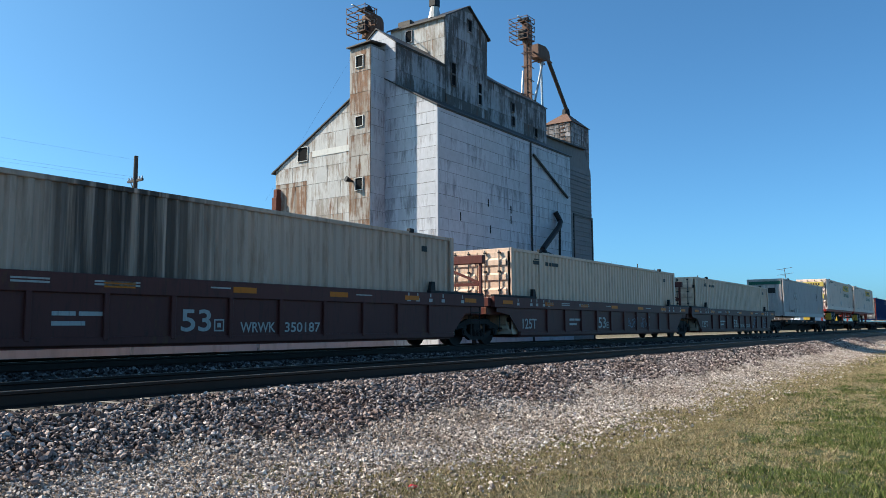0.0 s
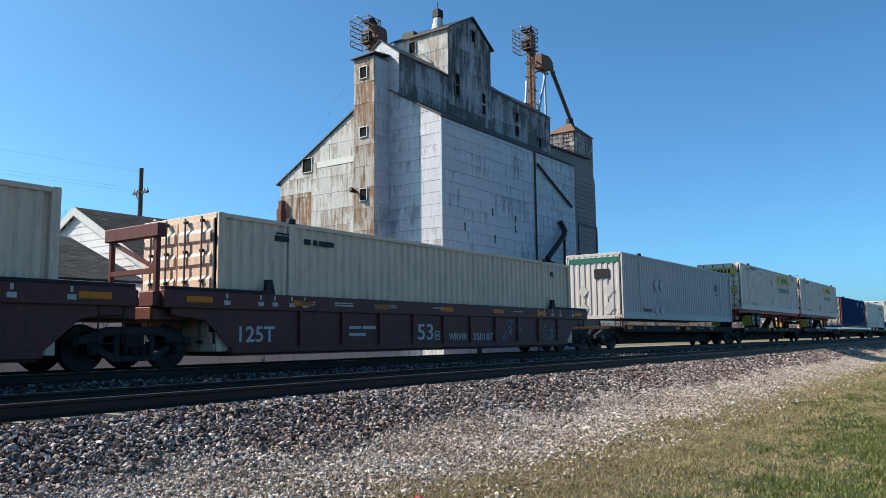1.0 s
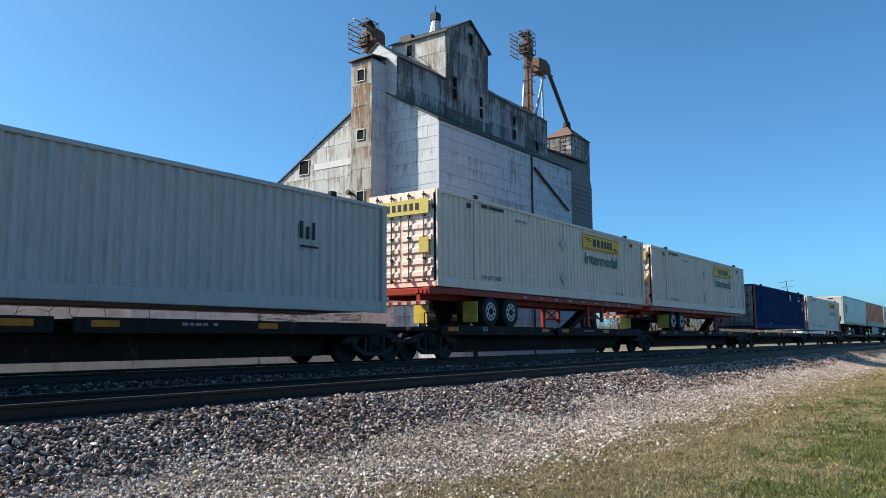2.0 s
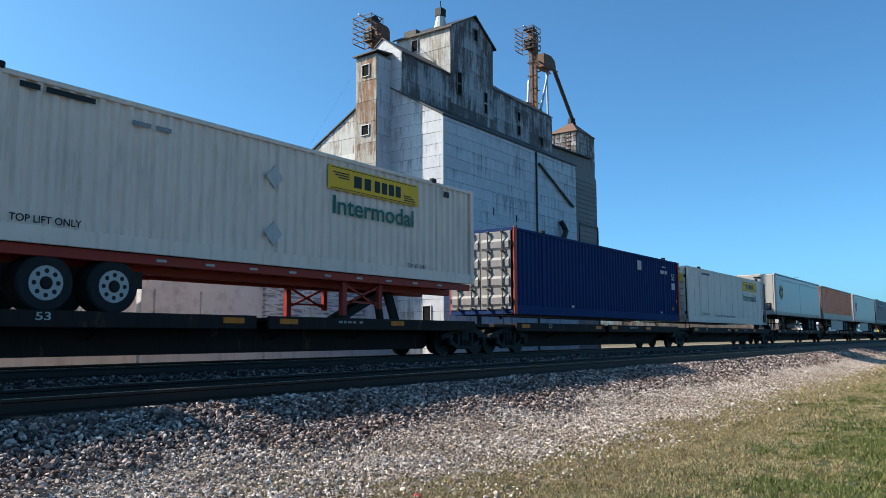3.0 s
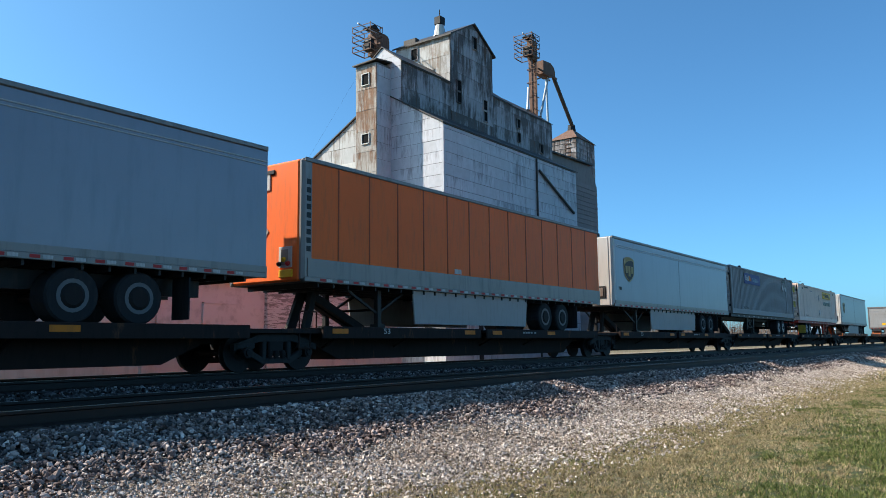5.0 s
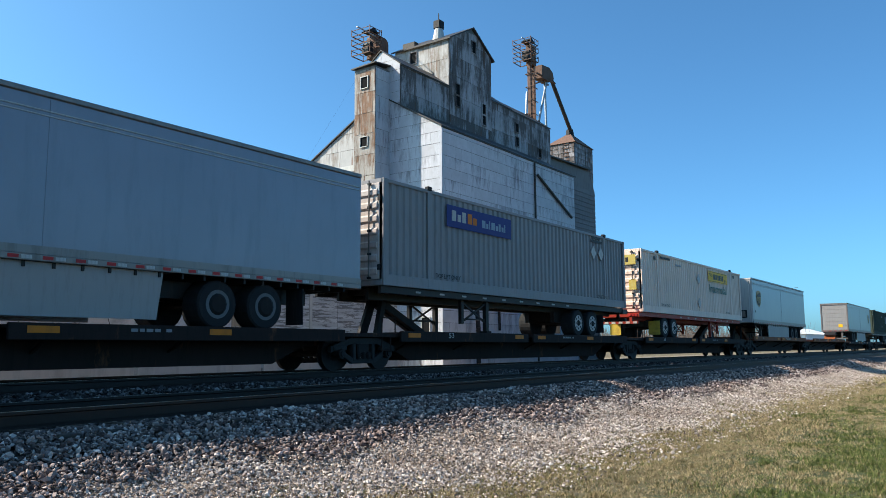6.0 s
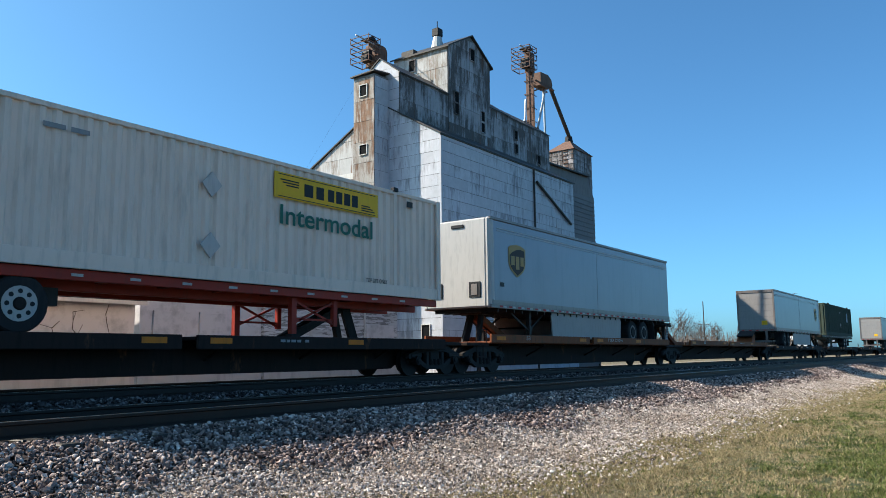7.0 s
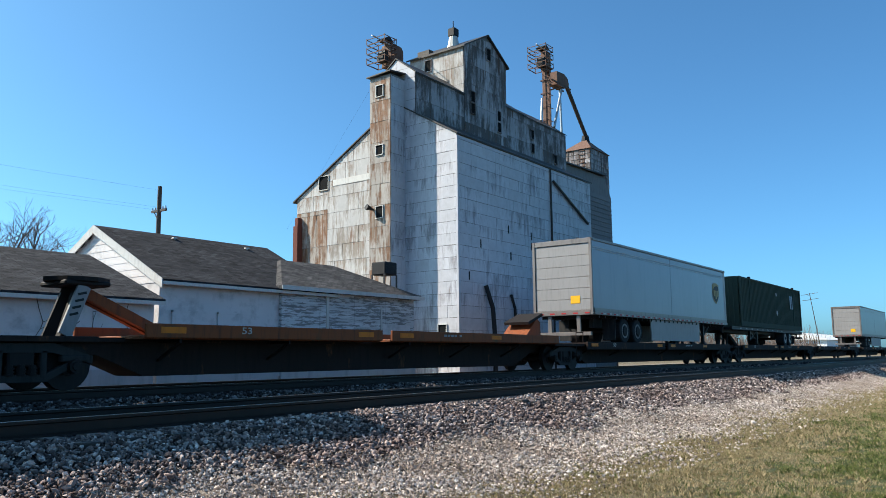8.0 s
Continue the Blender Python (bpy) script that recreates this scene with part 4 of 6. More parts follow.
for k in range(8):
    zk = 3.0 + k * 0.26
    half_w = max(0.3, 4.0 * (1 - max(0.0, zk + 0.26 - 3.12) / 2.1))
    me = Build().prism([(-0.016, 0), (0, 0), (0, 0.262), (-0.004, 0.262)], -half_w, half_w, "x").mesh("siding_board")
    part("siding_board", me, M_WALL, hw).matrix_basis = Matrix.Translation((14.7 - 0.002, 26.5, zk)) @ Matrix.Rotation(-math.pi / 2, 4, "Z")
lowb, lw = gable_house("low_shed", "low white shed with dark shingle roof", -14.0, 13.3, 20.6, 24.6, 2.26, 3.8, 28.6, M_WALL, rake_white=False)
b = Build()
rng = random.Random(5)
for x in (9.7, 10.6, 11.4, 12.0, 4.0, 6.5, 8.2):
    p = Vector((x, 20.56, -0.4))
    for _ in range(9):
        q = p + Vector((rng.uniform(-0.22, 0.22), 0, rng.uniform(0.15, 0.35)))
        b.tube(p, q, 0.012, 0.009, 4, False)
        if rng.random() < 0.6:
            b.tube(q, q + Vector((rng.uniform(-0.4, 0.4), 0, rng.uniform(0.05, 0.3))), 0.008, 0.005, 4, False)
        p = q
tagged(part("dry_vine", b, M_BARK), "leafless dry vines on the white shed wall", "vine")


def make_office():
    o = thing("office_shed", "small shed with peeling white boards and a hip roof", "building")
    x0, x1, y0, y1, ze = 19.75, 27.6, 22.35, 27.4, 3.3
    wall = part("wall", Build().box(x0, x1, y0, y1, GZ, ze), M_PEEL, o, "boards with flaking white paint")
    part("base", Build().box(x0, x1 + 0.03, y0 - 0.06, y0 - 0.002, GZ, 0.25), M_CONC, o)
    me = Build().prism([(-0.022, 0), (0, 0), (0, 0.16), (-0.008, 0.16)], 0, 1.94, "x").mesh("board")
    me.materials.append(M_PEEL)
    for r in range(18):
        for c in range(4):
            ob = part("board", me, None, wall)
            ob.matrix_basis = pose(x0 + 0.02 + c * 1.955, y0 - 0.002 + random.uniform(-0.004, 0), 0.28 + r * 0.165)
    part("batten", Build().box(22.05, 22.2, y0 - 0.05, y0 - 0.03, 0.25, ze).box(25.3, 25.4, y0 - 0.05, y0 - 0.03, 0.25, 2.6), M_TRIMW, wall)
    part("panel", Build().box(25.45, 27.3, y0 - 0.045, y0 - 0.03, 0.3, 1.9), M_WALL, wall, "newer white board patch")
    ov = 0.35
    A, B_, C, D = (x0 - 0.3, y0 - ov, ze - 0.12), (x1 + ov, y0 - ov, ze - 0.12), (x1 + ov, y1 + ov, ze - 0.12), (x0 - 0.3, y1 + ov, ze - 0.12)
    r0, r1 = (21.9, 24.9, 4.58), (25.0, 24.9, 4.6)
    b = Build().add([A, B_, C, D, r0, r1, (A[0], A[1], A[2] - 0.12), (B_[0], B_[1], B_[2] - 0.12), (C[0], C[1], C[2] - 0.12), (D[0], D[1], D[2] - 0.12)],
                    [(0, 1, 5, 4), (1, 2, 5), (2, 3, 4, 5), (3, 0, 4), (0, 6, 7, 1), (1, 7, 8, 2), (2, 8, 9, 3), (3, 9, 6, 0), (6, 9, 8, 7)])
    part("roof", b, M_OLDROOF, o, "weathered grey hip roof")
    part("fascia", Build().box(x0 - 0.3, x1 + ov, y0 - ov - 0.025, y0 - ov - 0.002, ze - 0.26, ze - 0.1), M_TRIMW, o)
    ac = thing("evaporative_cooler", "dark boxy cooler on a steel stand on the roof", "cooler", pose(27.0, 23.6, 3.5))
    part("cabinet", Build().box(-0.42, 0.42, -0.42, 0.42, 0.72, 1.32, 0.04), M_BLACK, ac)
    s = Build()
    for i in range(6):
        s.box(-0.37, 0.37, -0.44, -0.42, 0.78 + i * 0.085, 0.82 + i * 0.085)
    part("louvre", s, M_BLACK, ac)
    for sx in (-0.42, 0.42):
        for sy in (-0.38, 0.38):
            part("leg", Build().box(sx - 0.03, sx + 0.03, sy - 0.03, sy + 0.03, -0.25, 0.74), M_TRIM, ac)
    return o


make_office()


def make_scrap(x, y, r, material, label, seed):
    rg2 = random.Random(seed)
    b2 = Build()
    b2.add([(v[0] * r * rg2.uniform(0.6, 1.3), v[1] * r * rg2.uniform(0.6, 1.3), r * 0.5 + v[2] * r * 0.5 * rg2.uniform(0.5, 1.2)) for v in ICO_V], [tuple(int(k) for k in f) for f in ICO_F])
    t = part("litter_scrap", b2, material)
    t.matrix_basis = pose(x, y, ground_z(y) + 0.005)
    tagged(t, label, "litter")


make_scrap(6.06, 4.65, 0.05, M_REDINK, "crumpled red scrap of litter in the grass", 1)
make_scrap(17.7, 4.94, 0.08, M_INKW, "small white scrap of litter in the grass", 2)

# ---- poles, wires, trees, far buildings ----
def make_pole(x, y, h, arms, label, lean=0.0):
    p = thing("utility_pole", label, "utility pole", pose(x, y, -0.7, lean, 0, 0))
    part("pole", Build().tube((0, 0, 0), (0, 0, h), 0.17, 0.11), M_POLE, p)
    for za, w in arms:
        ar = part("crossarm", Build().box(-0.05, 0.05, -w / 2, w / 2, za - 0.06, za + 0.06).beam((0, 0, za - 0.6), (0, w * 0.35, za), 0.04, 0.04), M_POLE, p)
        for s in (-0.45, -0.25, 0.25, 0.45):
            part("insulator", Build().tube((0, s * w, za + 0.06), (0, s * w, za + 0.2), 0.05, 0.035), M_PIPE, ar)
    return p


make_pole(23.3, 36, 10.2, ((8.9, 1.3),), "dark wooden pole with short crossarm behind the shed")
make_pole(154, 60, 14.1, ((9.0, 2.4), (12.4, 0.9)), "tall leaning wooden pole with crossarm")
make_pole(193.5, 60, 13.8, ((8.2, 2.6),), "wooden pole with crossarm by the trees")
make_pole(304, 60, 22.5, ((22.2, 5.5), (20.2, 5.5)), "tall leaning double-arm wooden pole", -7.0)
make_pole(420, 70, 17, ((15.5, 3.5),), "far wooden pole with crossarm")
make_pole(300, 110, 24, ((22, 4),), "far plain wooden pole with crossarm")
wires = Build()
for ya, za, yb, zb in ((35.6, 8.3, 40, 10.5), (36.4, 8.3, 41, 10.5), (36, 9.3, 42, 12)):
    pa, pb = Vector((23.3, ya, za)), Vector((-45, yb, zb))
    prev = pa
    for i in range(1, 13):
        k = i / 12
        q = pa.lerp(pb, k) - Vector((0, 0, 2.2 * 4 * k * (1 - k) * 0.35))
        wires.tube(prev, q, 0.0028, None, 4, False)
        prev = q
wires.tube((31.1, 28.0, 15.5), (30.8, 34.5, 8.0), 0.003, None, 4, False)
tagged(part("wire", wires, M_BLACK), "thin black overhead wires", "wire")


def make_tree(x, y, h, spread, seed, label, depth=6):
    rng = random.Random(seed)
    t = thing("bare_tree", label, "tree", pose(x, y, -0.7))
    trunk, crown = Build(), Build()

    def grow(p, d, length, r, lev):
        q = p + d * length
        (trunk if lev < 2 else crown).tube(p, q, r, r * 0.68, 6 if lev < 2 else 3, False)
        if lev >= depth:
            return
        for _ in range(3 if lev < 4 else 2):
            nd = (d + Vector((rng.uniform(-1, 1), rng.uniform(-1, 1), rng.uniform(-0.35, 0.6))) * spread).normalized()
            grow(q if rng.random() < 0.7 else p.lerp(q, rng.uniform(0.5, 0.95)), nd, length * rng.uniform(0.62, 0.85), r * rng.uniform(0.5, 0.7), lev + 1)
    grow(Vector((0, 0, 0)), Vector((0, 0, 1)), h * 0.24, h * 0.022, 0)
    part("trunk", trunk, M_BARK, t)
    part("crown", crown, M_BARK, t, "fine leafless twigs")
    return t


make_tree(21.2, 48, 13.5, 0.75, 1, "leafless tree rising behind the shed roofs", 8)
make_tree(18.6, 46, 12.5, 0.8, 2, "leafless spreading tree behind the shed", 8)
for i, (x, y, h) in enumerate(((166, 70, 20), (190, 71, 15), (215, 76, 16), (236, 79, 16), (256, 80, 15), (282, 86, 16), (205, 86, 14), (302, 89, 15), (178, 75, 14))):
    make_tree(x, y, h, 0.8, 20 + i, "bare winter tree beyond the tracks", 7)


def far_woods():
    rng = random.Random(11)
    b = Build()
    for i in range(520):
        x = rng.uniform(190, 620)
        y = x * rng.uniform(0.16, 0.42) + 12
        h = rng.uniform(4, 9) * (0.5 + x / 420)
        for _ in range(12):
            p = Vector((x + rng.uniform(-2, 2), y + rng.uniform(-2, 2), -0.7))
            b.tube(p, p + Vector((rng.uniform(-2.5, 2.5), rng.uniform(-2, 2), h * rng.uniform(0.5, 1))), 0.13, 0.03, 3, False)
    tagged(part("far_woods", b, M_BARK), "hazy line of bare brown trees on the horizon", "woods", kind="stuff")


far_woods()


def make_far_shed(x0, x1, y0, y1, h, label):
    s = thing("far_shed", label, "building")
    part("wall", Build().box(x0, x1, y0, y1, -0.7, h), M_FARWH, s)
    part("roof", Build().prism([(y0 - 1, h), (y1 + 1, h), ((y0 + y1) / 2, h + 3)], x0 - 1, x1 + 1, "x"), M_FARWH, s)
    part("door", Build().box(x0 - 0.15, x0 - 0.02, y0 + 4, y0 + 8, -0.6, 4), M_TRIM, s)
    return s


make_far_shed(345, 400, 66, 84, 5.5, "long white metal shed far beyond the tracks")
make_far_shed(480, 540, 86, 104, 6.5, "white farm shed in the distance")


# ---- the train ----
SPEED = 31.68
MOVERS = []   # (thing, x of its left end at the start, y, z)


def on_train(ob, x, y=TRACK_Y, z=0.0):
    ob.matrix_basis = pose(x, y, z)
    MOVERS.append((ob, x, y, z))
    return ob


def shared(key, make, cache={}):
    """One mesh for all alike pieces."""
    if key not in cache:
        cache[key] = make()
    return cache[key]


def place(name, key, make, material, parent, m, label="", smooth=False):
    me = shared(key, lambda: make().mesh(name))
    if not me.materials:
        me.materials.append(material)
        if smooth:
            me.shade_smooth()
    ob = new(name, me)
    ob.parent = parent
    ob.matrix_basis = m
    return tagged(ob, label)


def ribbed(length, z0, z1, y, pitch, depth, flat=0.35, inward=1):
    """A folded sheet standing along x, grooves going inward."""
    b = Build()
    xs = []
    n = max(1, int(length / pitch))
    p = length / n
    for i in range(n):
        a = i * p
        xs += [(a, 0), (a + p * flat, 0), (a + p * 0.5, depth), (a + p * (0.5 + flat), depth)]
    xs.append((length, 0))
    vs = [(x, y + inward * d, z) for z in (z0, z1) for x, d in xs]
    k = len(xs)
    return b.add(vs, [(i, i + 1, i + 1 + k, i + k) for i in range(k - 1)])


def lettering(words, h, w, x, y, z, material, parent, name="lettering"):
    me = text_mesh(words, h, w)
    me.materials.append(material)
    ob = new(name, me)
    ob.parent = parent
    ob.matrix_basis = pose(x, y, z)
    return ob


def bars(rows, x, y, z, material, parent, name="marking"):
    """Plain bars for writing too small to read: (x, z, length, height)."""
    for a, c, w, h in rows:
        part(name, Build().box(x + a, x + a + w, y - 0.006, y - 0.001, z + c, z + c + h), material, parent)


def door_end(parent, w, z0, z1, mat, dark=M_BLACK, x=0.0, steps=5):
    """Two swing doors with folds and locking bars on the end that faces down the track."""
    for s in (-1, 1):
        y0, y1 = (-w / 2 + 0.09, -0.015) if s < 0 else (0.015, w / 2 - 0.09)
        b = Build().box(x - 0.045, x - 0.005, y0, y1, z0 + 0.16, z1 - 0.12, 0.008)
        h = (z1 - z0 - 0.4) / steps
        door = part("door", b, mat, parent)
        for k in range(steps):
            zf = z0 + 0.26 + k * h
            part("fold", Build().prism([(x - 0.045, zf), (x - 0.045, zf + h * 0.62), (x - 0.085, zf + h * 0.48), (x - 0.085, zf + h * 0.14)], y0 + 0.06, y1 - 0.06, "y"), mat, door)
        for t in (0.25, 0.72):
            yb = y0 + (y1 - y0) * t
            lb = part("locking_bar", Build().tube((x - 0.115, yb, z0 + 0.12), (x - 0.115, yb, z1 - 0.06), 0.022, None, 8), M_LOCK, door, "dull grey locking bar")
            b = Build()
            for zz in np.linspace(z0 + 0.2, z1 - 0.15, 5):
                b.box(x - 0.14, x - 0.06, yb - 0.05, yb + 0.05, zz - 0.03, zz + 0.03, 0.01)
            part("bracket", b, dark, lb)
        for zz in (z0 + 0.4, z1 - 0.6):
            part("hinge", Build().box(x - 0.06, x, s * (w / 2 - 0.10) - 0.04, s * (w / 2 - 0.10) + 0.04, zz, zz + 0.15), dark, door)


def yellow_plaque(x, y, z, w, h, parent):
    p = part("sign_panel", Build().box(x, x + w, y - 0.014, y - 0.004, z, z + h, 0.003), M_YELLOW, parent, "yellow panel with dark bars")
    bars([(w * 0.03, h * 0.06, w * 0.94, h * 0.03), (w * 0.03, h * 0.91, w * 0.94, h * 0.03), (w * 0.05, h * 0.70, w * 0.16, h * 0.05), (w * 0.07, h * 0.60, w * 0.14, h * 0.05), (w * 0.10, h * 0.5, w * 0.11, h * 0.05),
          (w * 0.82, h * 0.16, w * 0.14, h * 0.05), (w * 0.82, h * 0.26, w * 0.12, h * 0.05), (w * 0.82, h * 0.36, w * 0.09, h * 0.05),
          (w * 0.26, h * 0.24, w * 0.08, h * 0.5), (w * 0.37, h * 0.24, w * 0.07, h * 0.5), (w * 0.48, h * 0.24, w * 0.06, h * 0.5), (w * 0.56, h * 0.24, w * 0.06, h * 0.5), (w * 0.64, h * 0.24, w * 0.06, h * 0.5), (w * 0.72, h * 0.24, w * 0.06, h * 0.5)],
         x, y - 0.014, z, M_INK, p)


def container(x0, zb, zt, mat, label, L=16.15, smooth_side=False, frame_mat=None, end="door", steps=5, door_mat=None, posts=None):
    """A freight container: folded sides, posts, rails, roof, doors at the end that faces the camera's way."""
    w = 2.6
    t = on_train(thing("freight_container", label, "container", group="freight containers"), x0)
    fm = frame_mat or mat
    for s in (-1, 1):
        y = s * (w / 2 - 0.012)
        if smooth_side:
            b = Build().box(0.1, L - 0.1, y - 0.01, y + 0.01, zb + 0.18, zt - 0.1)
            for i in range(1, 13):
                place("seam", ("reefer_seam", zb), lambda: Build().box(-0.012, 0.012, -0.014, 0.014, zb + 0.18, zt - 0.1), M_GREY, t, pose(i * L / 13, y, 0))
        else:
            b = ribbed(L - 0.2, zb + 0.2, zt - 0.08, y, 0.285, 0.052, 0.32, inward=-s)
            b.v = [(a + 0.1, c, d) for a, c, d in b.v]
        part("side_panel", b, mat, t)
        part("bottom_rail", Build().box(0, L, y - 0.03, y + 0.022, zb, zb + 0.30, 0.012), mat, t)
        part("top_rail", Build().box(0, L, y - 0.025, y + 0.02, zt - 0.1, zt, 0.012), mat, t)
        for xx in posts or (1.95, L - 2.15):
            part("lift_post", Build().box(xx + 0.03, xx + 0.17, y - 0.034, y + 0.034, zb, zt, 0.012), mat, t)
            part("lift_casting", Build().box(xx, xx + 0.2, y - 0.07, y + 0.07, zt - 0.03, zt + 0.09, 0.02), M_BLACK, t)
        for xx in (0.0, L - 0.16):
            part("corner_post", Build().box(xx - 0.004, xx + 0.164, y - 0.05, y + 0.026, zb - 0.002, zt + 0.004, 0.012), fm, t)
    part("roof", Build().box(0.03, L - 0.03, -w / 2 + 0.03, w / 2 - 0.03, zt - 0.07, zt - 0.02), mat, t)
    part("floor", Build().box(0.03, L - 0.03, -w / 2 + 0.03, w / 2 - 0.03, zb + 0.04, zb + 0.14), M_DARKCH, t)
    part("end_header", Build().box(-0.02, 0.1, -w / 2 + 0.03, w / 2 - 0.03, zt - 0.12, zt, 0.01), mat, t)
    part("end_sill", Build().box(-0.02, 0.1, -w / 2 + 0.03, w / 2 - 0.03, zb, zb + 0.16, 0.01), mat, t)
    if end == "door":
        door_end(t, w, zb, zt, door_mat or mat, steps=steps)
    else:
        n = 9
        for i in range(n):
            ya = -w / 2 + 0.1 + i * (w - 0.2) / n
            part("end_rib", Build().box(-0.03, 0.03, ya, ya + (w - 0.2) / n * 0.55, zb + 0.16, zt - 0.12, 0.02), mat, t)
        part("end_wall", Build().box(-0.002, 0.02, -w / 2 + 0.08, w / 2 - 0.08, zb + 0.16, zt - 0.12), mat, t)
    part("end_wall", Build().box(L - 0.04, L - 0.005, -w / 2 + 0.06, w / 2 - 0.06, zb + 0.1, zt - 0.1), mat, t)
    return t


def tyre_pair(parent, x, z, y=-1.02, r=0.5, rim_mat=M_RIM, key="tyre"):
    for s in (-1, 1):
        wh = place("wheel", "tyre_" + key, lambda: Build().tube((0, -0.16, 0), (0, -0.12, 0), r * 0.93, r, 24).tube((0, -0.12, 0), (0, 0.35, 0), r, r, 24), M_TYRE, parent, pose(x, s * -y if s > 0 else y, z, 0, 0, 180 if s > 0 else 0), smooth=False)
        rm = place("rim", "rim_" + key, lambda: Build().tube((0, -0.166, 0), (0, -0.12, 0), r * 0.60, r * 0.62, 20), rim_mat, wh, Matrix(), "pale steel rim")
        place("hub", "hub_" + key, lambda: Build().tube((0, -0.20, 0), (0, -0.16, 0), r * (0.18 if key == "chassis" else 0.34), r * (0.24 if key == "chassis" else 0.48), 14), M_STEEL, rm, Matrix())
        if key == "chassis":
            for i in range(8):
                place("hand_hole", "hole_" + key, lambda: Build().tube((r * 0.42, -0.170, 0), (r * 0.42, -0.165, 0), r * 0.085, None, 8), M_BLACK, rm, pose(0, 0, 0, 0, i * 45, 0))


DECK = 0.98


def chassis(x0, zb, mat, label, L=16.15, flip=False):
    """A skeletal road chassis; flip puts its wheels at the far end."""
    t = on_train(thing("container_chassis", label, "chassis", group="container chassis"), x0)
    fx = (lambda v: L - v) if flip else (lambda v: v)

    def bx(b, a, c, *r):
        return b.box(min(fx(a), fx(c)), max(fx(a), fx(c)), *r)
    for s in (-1, 1):
        b = bx(Build(), 0.1, 15.9, s * 0.52 - 0.06, s * 0.52 + 0.06, zb - 0.34, zb - 0.01, 0.01)
        part("main_rail", b, mat, t)
        part("side_rail", bx(Build(), 0.0, 16.1, s * 1.16 - 0.05, s * 1.16 + 0.05, zb - 0.2, zb - 0.004, 0.01), mat, t)
        leg = part("landing_leg", bx(Build(), 10.6, 10.76, s * 1.0 - 0.07, s * 1.0 + 0.07, DECK + 0.08, zb - 0.2, 0.01), mat, t)
        part("leg_post", bx(Build(), 12.0, 12.14, s * 1.0 - 0.06, s * 1.0 + 0.06, DECK + 0.3, zb - 0.2, 0.01), mat, t)
        part("foot", bx(Build(), 10.55, 10.81, s * 1.0 - 0.13, s * 1.0 + 0.13, DECK + 0.03, DECK + 0.1), M_STEEL, leg)
        b = Build()
        for pa, pb in (((10.7, s, DECK + 0.35), (12.05, s, zb - 0.25)), ((12.05, s, DECK + 0.35), (10.7, s, zb - 0.25)), ((10.7, s, DECK + 0.45), (12.05, s, DECK + 0.45))):
            b.beam((fx(pa[0]), pa[1], pa[2]), (fx(pb[0]), pb[1], pb[2]), 0.05, 0.05)
        part("leg_brace", b, mat, leg)
    for i in range(12):
        xa = 0.6 + i * 1.35
        part("cross_member", bx(Build(), xa, xa + 0.1, -1.15, 1.15, zb - 0.18, zb - 0.03), mat, t)
    part("rear_frame", bx(bx(bx(bx(Build(), -0.35, -0.2, -1.2, 1.2, zb - 0.55, zb - 0.42, 0.01), -0.3, 0.2, -1.25, 1.25, zb - 0.24, zb - 0.05, 0.01), -0.3, -0.22, -0.9, -0.78, zb - 0.5, zb - 0.1), -0.3, -0.22, 0.78, 0.9, zb - 0.5, zb - 0.1), mat, t)
    for yy in (-1.1, -0.95, -0.8, 0.8, 0.95, 1.1):
        xa = fx(-0.31)
        part("tail_lamp", Build().box(xa - 0.012, xa + 0.012, yy - 0.05, yy + 0.05, zb - 0.2, zb - 0.1), M_REDINK, t)
    for i in range(9):
        xa = 5.2 + i * 1.15
        part("reflector_strip", bx(Build(), xa, xa + 0.22, -1.225, -1.212, zb - 0.13, zb - 0.08), M_INKW, t)
    for k in range(7):   # striped bar across the tail
        xa = fx(-0.36)
        part("stripe", Build().box(xa - 0.006, xa + 0.006, -1.15 + k * 0.34, -1.15 + k * 0.34 + 0.18, zb - 0.53, zb - 0.44), M_INKW, t, "white reflective stripe")
    part("axle_frame", bx(bx(Build(), 2.2, 5.3, -0.62, -0.46, DECK + 0.52, zb - 0.3), 2.2, 5.3, 0.46, 0.62, DECK + 0.52, zb - 0.3), M_DARKCH, t)
    for xx in (3.1, 4.36):
        tyre_pair(t, fx(xx), DECK + 0.5, key="chassis")
        part("axle", Build().tube((fx(xx), -0.9, DECK + 0.5), (fx(xx), 0.9, DECK + 0.5), 0.07), M_DARKCH, t)
    for ya in (-1.25, 0.7):
        part("mud_flap", bx(Build(), 2.2, 2.23, ya, ya + 0.55, DECK + 0.15, zb - 0.35), M_FLAP if mat == M_RED else M_BLACK, t, "yellow mud flap with a dark mark" if mat == M_RED else "")
    return t


